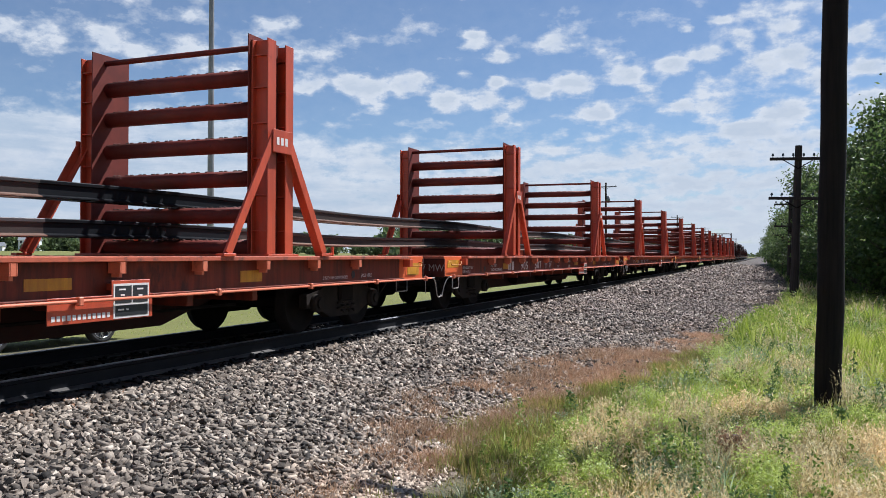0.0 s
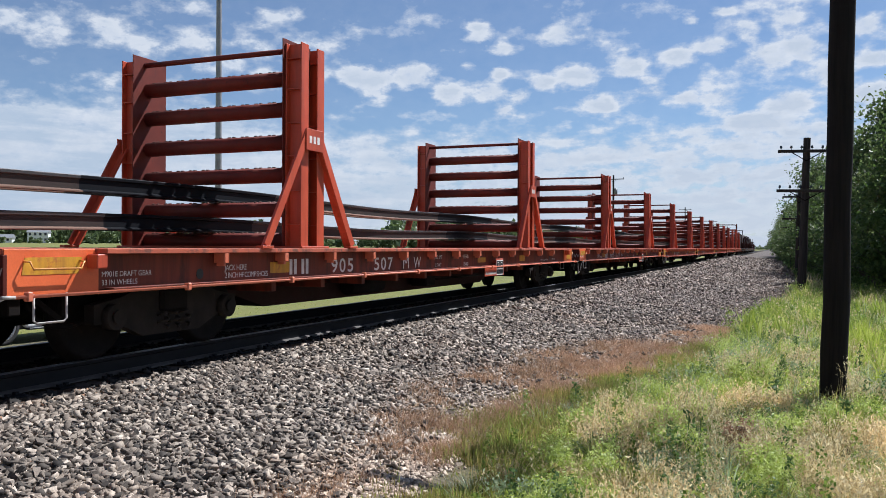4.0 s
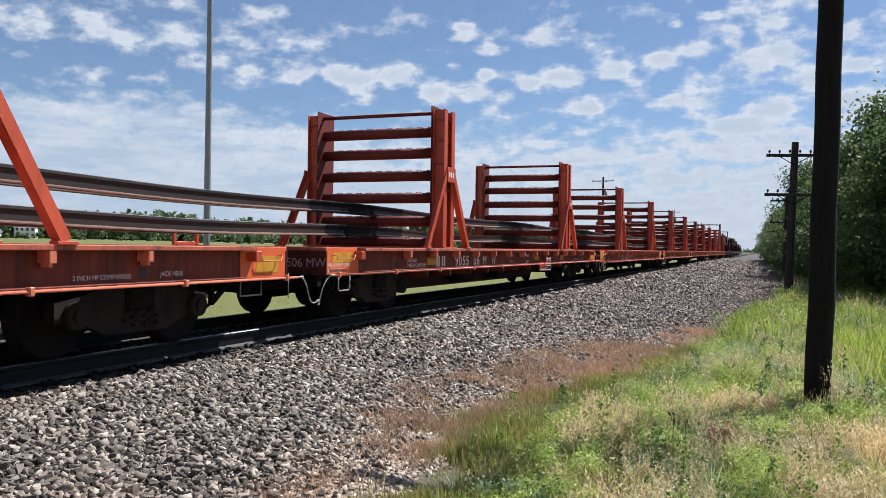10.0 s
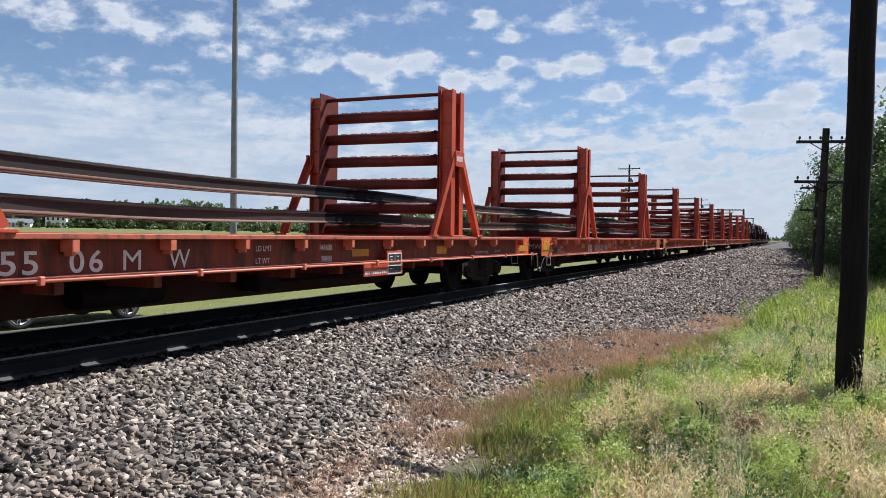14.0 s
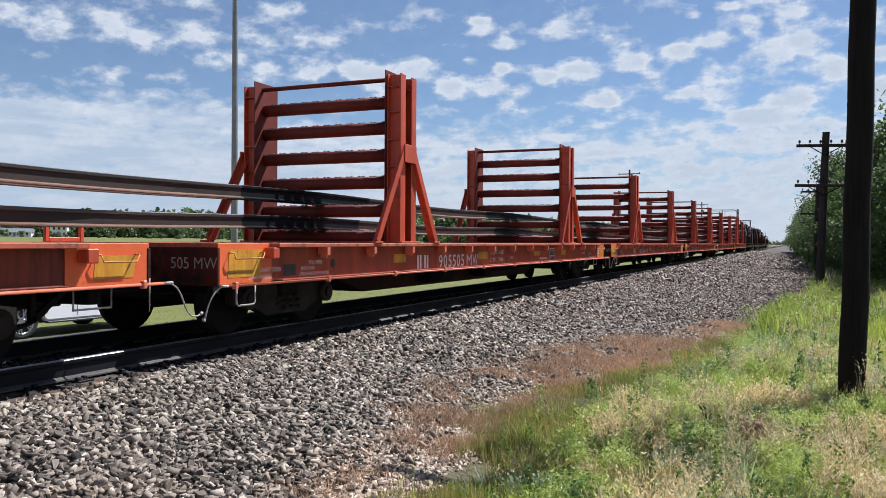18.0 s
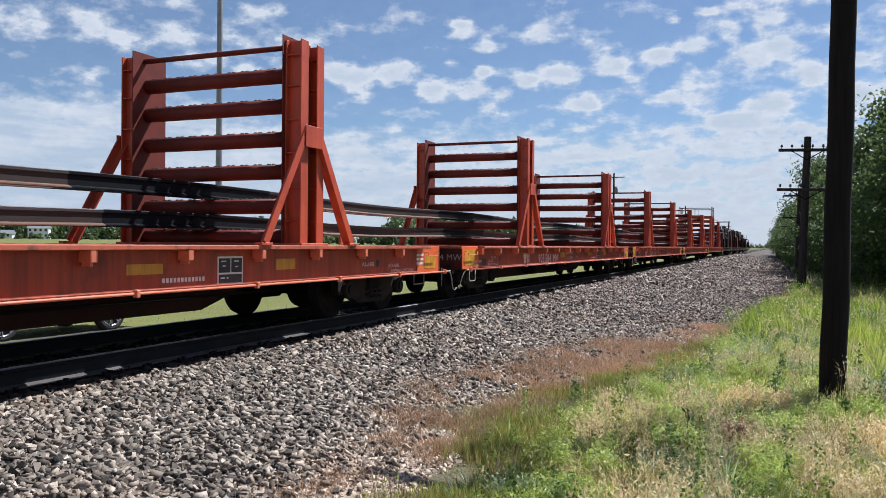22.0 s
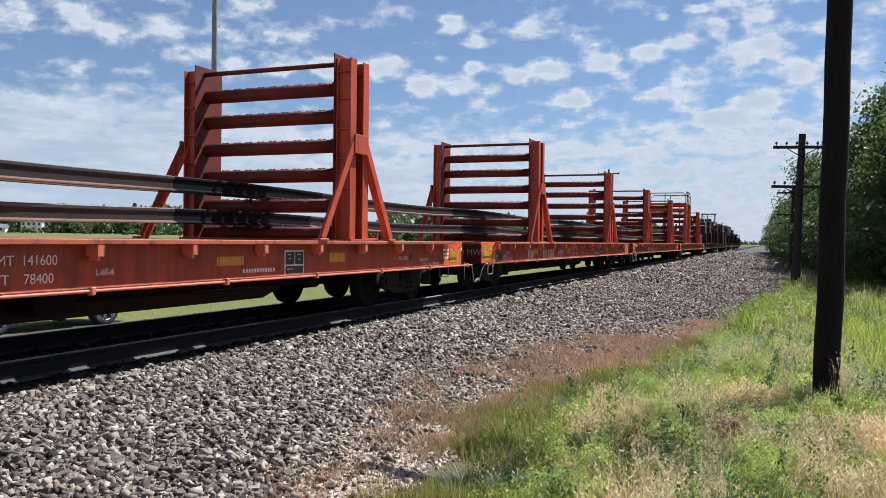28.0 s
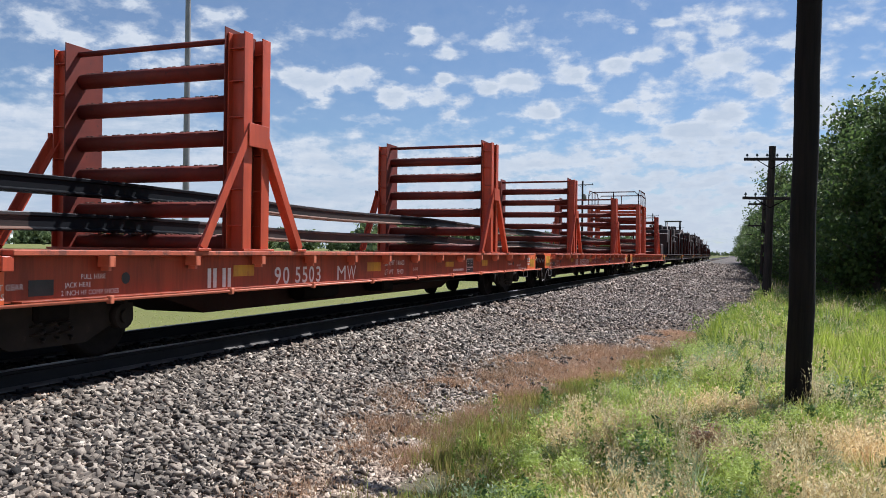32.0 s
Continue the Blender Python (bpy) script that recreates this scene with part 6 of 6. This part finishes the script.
# ---- weeds that stand out ----
def weed_plant(x, y, tall, mat, label, seed, leaf=0.05, n=90, wide=0.1):
    rng = np.random.default_rng(seed)
    ob = tagged(new("weed"), label, "weed", "tall weeds")
    z = float(ground_z(np.array([x]), np.array([y]))[0])
    ob.matrix_basis = pose(x, y, z - 0.02)
    bm = bmesh.new()
    stems = 1 + int(wide * 20)
    tips = []
    for k in range(stems):
        a = rng.uniform(0, 6.28)
        b = Vector((math.cos(a), math.sin(a), 0)) * wide * rng.uniform(0.2, 1)
        top = b * 1.5 + Vector((0, 0, tall * rng.uniform(0.7, 1)))
        tube(bm, [b * 0.3, b + Vector((0, 0, tall * 0.4)), top], 0.006, 5, 0.002, caps=False)
        for j in range(max(2, n // stems // 5)):
            p = (b * 0.3).lerp(top, rng.uniform(0.25, 1.0))
            tips.append(tuple(p))
    tagged(part("stems", bm, mat, ob), kind="stuff")
    co = leaf_cards(rng, np.array(tips), 5, np.full(len(tips), 0.025 + wide * 0.12), leaf * 1.35, 0.18)
    share("leaves", arrays_mesh("leaves", co, LEAFQ, [mat]), ob)


for k, (x, y, h) in enumerate(((0.03, 9.0, 0.62), (-0.02, 8.7, 0.5), (-0.58, 6.15, 0.5), (-0.66, 6.0, 0.42), (-0.50, 6.3, 0.45), (-0.72, 6.2, 0.36), (0.55, 7.6, 0.4), (0.9, 10.5, 0.55), (0.25, 12.0, 0.6), (1.3, 9.2, 0.5))):
    weed_plant(x, y, h, M_DARKWEED, "tall dark green weed with narrow leaves", 200 + k, 0.035, 60, 0.01)
for k, (x, y, h, w) in enumerate(((-1.28, 5.55, 0.36, 0.24), (-1.15, 4.75, 0.26, 0.18), (-0.62, 6.35, 0.32, 0.22), (-1.55, 6.9, 0.26, 0.20), (-0.75, 7.5, 0.32, 0.24), (0.0, 6.0, 0.30, 0.20), (-0.1, 7.3, 0.32, 0.22), (-1.0, 8.6, 0.30, 0.24), (-0.35, 10.4, 0.36, 0.3), (-0.6, 12.2, 0.4, 0.35), (0.75, 8.0, 0.32, 0.22))):
    weed_plant(x, y, h, M_BUSHLEAF, "bushy bright yellow-green weed in the grass", 300 + k, 0.018, 4200, w)


_rs = random.Random(77)
weed_plant(-0.25, 6.58, 0.36, M_BROWNWEED, "rusty brown dead weed standing in the grass", 390, 0.022, 900, 0.08)
for k in range(36):
    y = _rs.uniform(3.4, 12)
    x = float(grass_edge(np.array([y]))[0]) + 0.8 + _rs.random() ** 0.8 * (2.6 + y * 0.14)
    kind = _rs.random()
    if kind < 0.45:
        weed_plant(x, y, _rs.uniform(0.16, 0.32), M_BUSHLEAF, "bushy bright yellow-green weed in the grass", 400 + k, 0.015, 1300, _rs.uniform(0.12, 0.26))
    elif kind < 0.7:
        weed_plant(x, y, _rs.uniform(0.2, 0.36), M_STRAW, "dry straw-coloured weed in the grass", 400 + k, 0.02, 700, _rs.uniform(0.10, 0.22))
    else:
        weed_plant(x, y, _rs.uniform(0.2, 0.34), M_BLUEGRASS, "leafy grey-green weed in the grass", 400 + k, 0.024, 800, _rs.uniform(0.10, 0.22))


def post_stump(x, y, tall, r):
    """The grey stub of an old post, its worn top cut aslant."""
    rng = random.Random(12)
    ob = tagged(new("post_stump"), "weathered grey wooden post stub standing in the grass", "post stump")
    z = float(ground_z(np.array([x]), np.array([y]))[0])
    ob.matrix_basis = pose(x, y, z - 0.03, 2, -3, 20)
    n = 18
    wobble = [r * rng.uniform(0.90, 1.08) for _ in range(n)]
    bm = bmesh.new()
    rings = []
    for f, g in ((0.0, 1.06), (0.4, 1.0), (0.93, 0.98), (1.0, 0.90)):
        rings.append([bm.verts.new((w * g * math.cos(k * 6.2832 / n), w * g * math.sin(k * 6.2832 / n), tall * f * (1 - 0.05 * f * math.sin(k * 6.2832 / n)))) for k, w in enumerate(wobble)])
    for a, b in zip(rings, rings[1:]):
        for k in range(n):
            bm.faces.new((a[k], a[(k + 1) % n], b[(k + 1) % n], b[k]))
    bm.faces.new(rings[0][::-1])
    bm.faces.new(rings[-1])
    share("stub", mesh_of("stub", bm, M_STUMP), ob)


post_stump(-0.265, 6.70, 0.29, 0.085)


# ---- clouds ----
def cloud_material():
    """Broken clouds on a far dome: cover, softness and haze come from the dome's own colours."""
    m = bpy.data.materials.new("cloud_sheet")
    m.use_nodes = True
    nt = m.node_tree
    nt.nodes.clear()
    nrm = nt.nodes.new("ShaderNodeVectorMath")
    nrm.operation = "NORMALIZE"
    nt.links.new(nt.nodes.new("ShaderNodeTexCoord").outputs["Object"], nrm.inputs[0])
    way = nrm.outputs[0]
    at = nt.nodes.new("ShaderNodeAttribute")
    at.attribute_name = "sky"
    sep = nt.nodes.new("ShaderNodeSeparateColor")
    nt.links.new(at.outputs["Color"], sep.inputs[0])
    cover, soft, haze = sep.outputs[0], sep.outputs[1], sep.outputs[2]

    def math_(op, a, b):
        n = nt.nodes.new("ShaderNodeMath")
        n.operation = op
        for s, v in ((n.inputs[0], a), (n.inputs[1], b)):
            if isinstance(v, (int, float)):
                s.default_value = v
            else:
                nt.links.new(v, s)
        return n.outputs[0]

    # the cloud deck is flat: its cells crowd together towards the horizon
    xyz = nt.nodes.new("ShaderNodeSeparateXYZ")
    nt.links.new(way, xyz.inputs[0])
    up = math_("ADD", math_("MAXIMUM", xyz.outputs[2], 0.0), 0.28)
    flat = nt.nodes.new("ShaderNodeCombineXYZ")
    nt.links.new(math_("DIVIDE", xyz.outputs[0], up), flat.inputs[0])
    nt.links.new(math_("DIVIDE", xyz.outputs[1], up), flat.inputs[1])
    deck = flat.outputs[0]
    puff = noise_out(nt, 9.0, 7, 0.54, deck)
    wisp = noise_out(nt, 60.0, 5, 0.6, way, (1, 1, 1.3))
    d = math_("ADD", math_("MULTIPLY", math_("SUBTRACT", puff, 0.5), 2.2), math_("MULTIPLY", math_("SUBTRACT", wisp, 0.5), 0.55))
    d = math_("ADD", math_("MULTIPLY", d, math_("SUBTRACT", 1.0, math_("MULTIPLY", soft, 0.55))), cover)
    alpha = ramp(nt, d, [(0.30, (0.10, 0.10, 0.10)), (0.50, (0.40, 0.40, 0.40)), (0.68, (0.88, 0.88, 0.88)), (0.90, (1, 1, 1))])
    lit = ramp(nt, math_("ADD", math_("MULTIPLY", puff, 0.5), math_("MULTIPLY", wisp, 0.5)), [(0.34, (0.66, 0.75, 0.89)), (0.56, (0.98, 1.0, 1.03))])
    thick = mixc(nt, ramp(nt, d, [(0.74, (0, 0, 0)), (1.12, (0.72, 0.72, 0.72))]), lit, (0.66, 0.745, 0.86))
    tone = mixc(nt, haze, thick, mixc(nt, 0.45, (0.80, 0.845, 0.895), thick))
    bands = noise_out(nt, 9.0, 5, 0.6, way, (1, 1, 5.5))
    tone = mixc(nt, math_("MULTIPLY", soft, ramp(nt, bands, [(0.40, (0.75, 0.75, 0.75)), (0.58, (0, 0, 0))])), tone, (0.60, 0.71, 0.84))
    em = nt.nodes.new("ShaderNodeEmission")
    nt.links.new(tone, em.inputs[0])
    em.inputs[1].default_value = 0.525
    tp = nt.nodes.new("ShaderNodeBsdfTransparent")
    mx = nt.nodes.new("ShaderNodeMixShader")
    nt.links.new(alpha, mx.inputs[0])
    nt.links.new(tp.outputs[0], mx.inputs[1])
    nt.links.new(em.outputs[0], mx.inputs[2])
    out = nt.nodes.new("ShaderNodeOutputMaterial")
    nt.links.new(mx.outputs[0], out.inputs[0])
    return m


# large clouds: degrees left of the track's line, degrees up, half width, half height
WISPS = [(49.1, 14.0, 2.3, 0.6), (44.8, 13.7, 0.9, 0.6), (40.5, 13.3, 3.7, 0.9), (37.2, 12.3, 2.8, 0.7), (35.3, 13.6, 1.0, 0.4), (39.4, 15.7, 1.5, 0.4), (34.1, 15.4, 2.5, 0.6), (31.1, 14.2, 2.2, 0.6), (34.9, 11.7, 1.7, 0.4)]
PUFFS = [(31.3, 12.0, 1.6, 0.7), (27.7, 11.6, 2.1, 0.9), (23.9, 11.7, 1.7, 0.9), (21.9, 10.5, 1.2, 0.7), (32.6, 12.6, 1.0, 0.3), (19.8, 15.2, 0.9, 0.3), (20.0, 14.4, 0.8, 0.3), (20.3, 12.7, 0.6, 0.3), (17.8, 13.7, 1.3, 0.4), (18.2, 12.1, 0.6, 0.5), (18.7, 10.9, 1.3, 0.6), (16.7, 10.6, 0.9, 0.6), (13.2, 14.6, 1.9, 0.9), (15.2, 11.4, 1.0, 0.5), (18.0, 9.6, 0.9, 0.4)]
SHOAL = [(12.7, 11.7, 1.5, 1.0), (11.3, 9.8, 1.6, 0.7), (9.4, 12.4, 1.6, 1.0), (7.9, 10.8, 1.4, 0.8), (6.0, 12.7, 1.3, 0.7), (3.8, 13.3, 1.8, 0.6), (5.1, 15.0, 0.6, 0.3), (3.3, 15.5, 1.0, 0.3), (1.5, 14.1, 0.9, 0.8), (-0.5, 14.6, 1.3, 0.8), (0.7, 12.3, 2.0, 0.8), (2.8, 10.1, 2.3, 0.7), (-1.9, 12.8, 1.6, 0.8), (-0.7, 9.5, 1.8, 0.8), (1.0, 8.4, 2.4, 0.5), (5.3, 10.1, 1.0, 0.4), (-5.4, 13.8, 1.1, 0.6), (-5.7, 11.8, 1.4, 0.5), (-5.8, 9.5, 1.4, 0.7), (-3.4, 11.1, 1.6, 0.7)]


def build_clouds():
    az = np.radians(np.concatenate([np.arange(-180, -14, 2.0), np.arange(-14, 60, 0.3), np.arange(60, 180.1, 2.0)]))
    el = np.radians(np.concatenate([np.arange(-0.6, 18, 0.25), np.arange(18, 46, 2.0)]))
    A, E = np.meshgrid(az, el)
    R_ = 2600.0
    co = np.stack([-np.sin(A) * np.cos(E) * R_, np.cos(A) * np.cos(E) * R_, np.sin(E) * R_], -1)
    ad, ed = np.degrees(A), np.degrees(E)
    # scattered cells all round, thin in the open blue over the track
    cover = 0.34 - 0.20 * np.exp(-((ad - 24) / 24) ** 4) * np.exp(-((ed - 12) / 7.5) ** 4)
    lump = np.zeros(A.shape)
    for group, weight, grow in ((WISPS, 0.46, 1.3), (PUFFS, 0.70, 1.15), (SHOAL, 0.64, 0.98)):
        for a, e, w, h in group:
            r2 = (((ad - a + 180) % 360 - 180) / (w * grow)) ** 2 + ((ed - e) / (h * grow * 1.06)) ** 2
            lump = np.maximum(lump, weight * np.exp(-r2 ** 1.4))
    cover = cover + lump
    # a smooth bank low on the left, rows of flat cells low on the right, haze towards the horizon
    top = np.interp(ad, [-180, -6, 6, 20, 30, 36, 42, 51, 60, 180], [9.5, 9.4, 9.4, 9.3, 9.6, 10.2, 10.6, 10.0, 10, 9])
    low = np.clip((top - ed) / 2.2, 0, 1)
    cover = cover + low * np.interp(ad, [-180, 0, 26, 36, 180], [0.45, 0.45, 0.47, 0.56, 0.5]) * np.interp(ed, [0, 3, 8], [1.15, 1.1, 1.0])
    soft = np.clip((top - ed) / 2.0, 0, 1) * np.interp(ad, [-180, 12, 22, 30, 40, 180], [0.25, 0.3, 0.6, 0.95, 1.1, 0.8])
    haze = np.clip((8.0 - ed) / 8.0, 0, 1)
    ny, nx = A.shape
    i = np.arange(nx * ny).reshape(ny, nx)
    quads = np.stack([i[:-1, :-1], i[:-1, 1:], i[1:, 1:], i[1:, :-1]], -1).reshape(-1, 4)
    me = bpy.data.meshes.new("clouds")
    me.from_pydata(co.reshape(-1, 3).tolist(), [], quads.tolist())
    at = me.color_attributes.new("sky", "FLOAT_COLOR", "POINT")
    at.data.foreach_set("color", np.stack([cover, soft, haze, cover * 0 + 1], -1).astype(np.float32).ravel())
    me.materials.append(cloud_material())
    me.shade_smooth()
    return tagged(new("backdrop", me), "white broken clouds drifting over a blue sky", "clouds", kind="structure")


clouds = build_clouds()


# ---- what moves ----
def motions():
    times = [0.5 * k for k in range(len(TRAVEL))]
    for ob in CARS + LOAD:
        home = ob.matrix_basis.copy()
        walk(ob, [(t, Matrix.Translation((0, -s, 0)) @ home) for t, s in zip(times, TRAVEL)])
    # wheels of the cars that pass the camera
    fine = [0.2 * k for k in range(161)]
    run = np.interp(fine, times, TRAVEL)
    for n, car in zip(range(-2, 12), CARS):
        if n > 5:
            continue
        for w in car.children_recursive:
            if w.name.startswith("wheelset"):
                p = w.matrix_basis.translation
                walk(w, [(t, pose(p.x, p.y, p.z, math.degrees(s / 0.42))) for t, s in zip(fine, run)])
    walk(clouds, [(0.0, pose(0, 0, 0)), (16.0, pose(0, 0, 0, 0, 0, 1.1)), (32.0, pose(0, 0, 0, 0, 0, 2.2))])


motions()
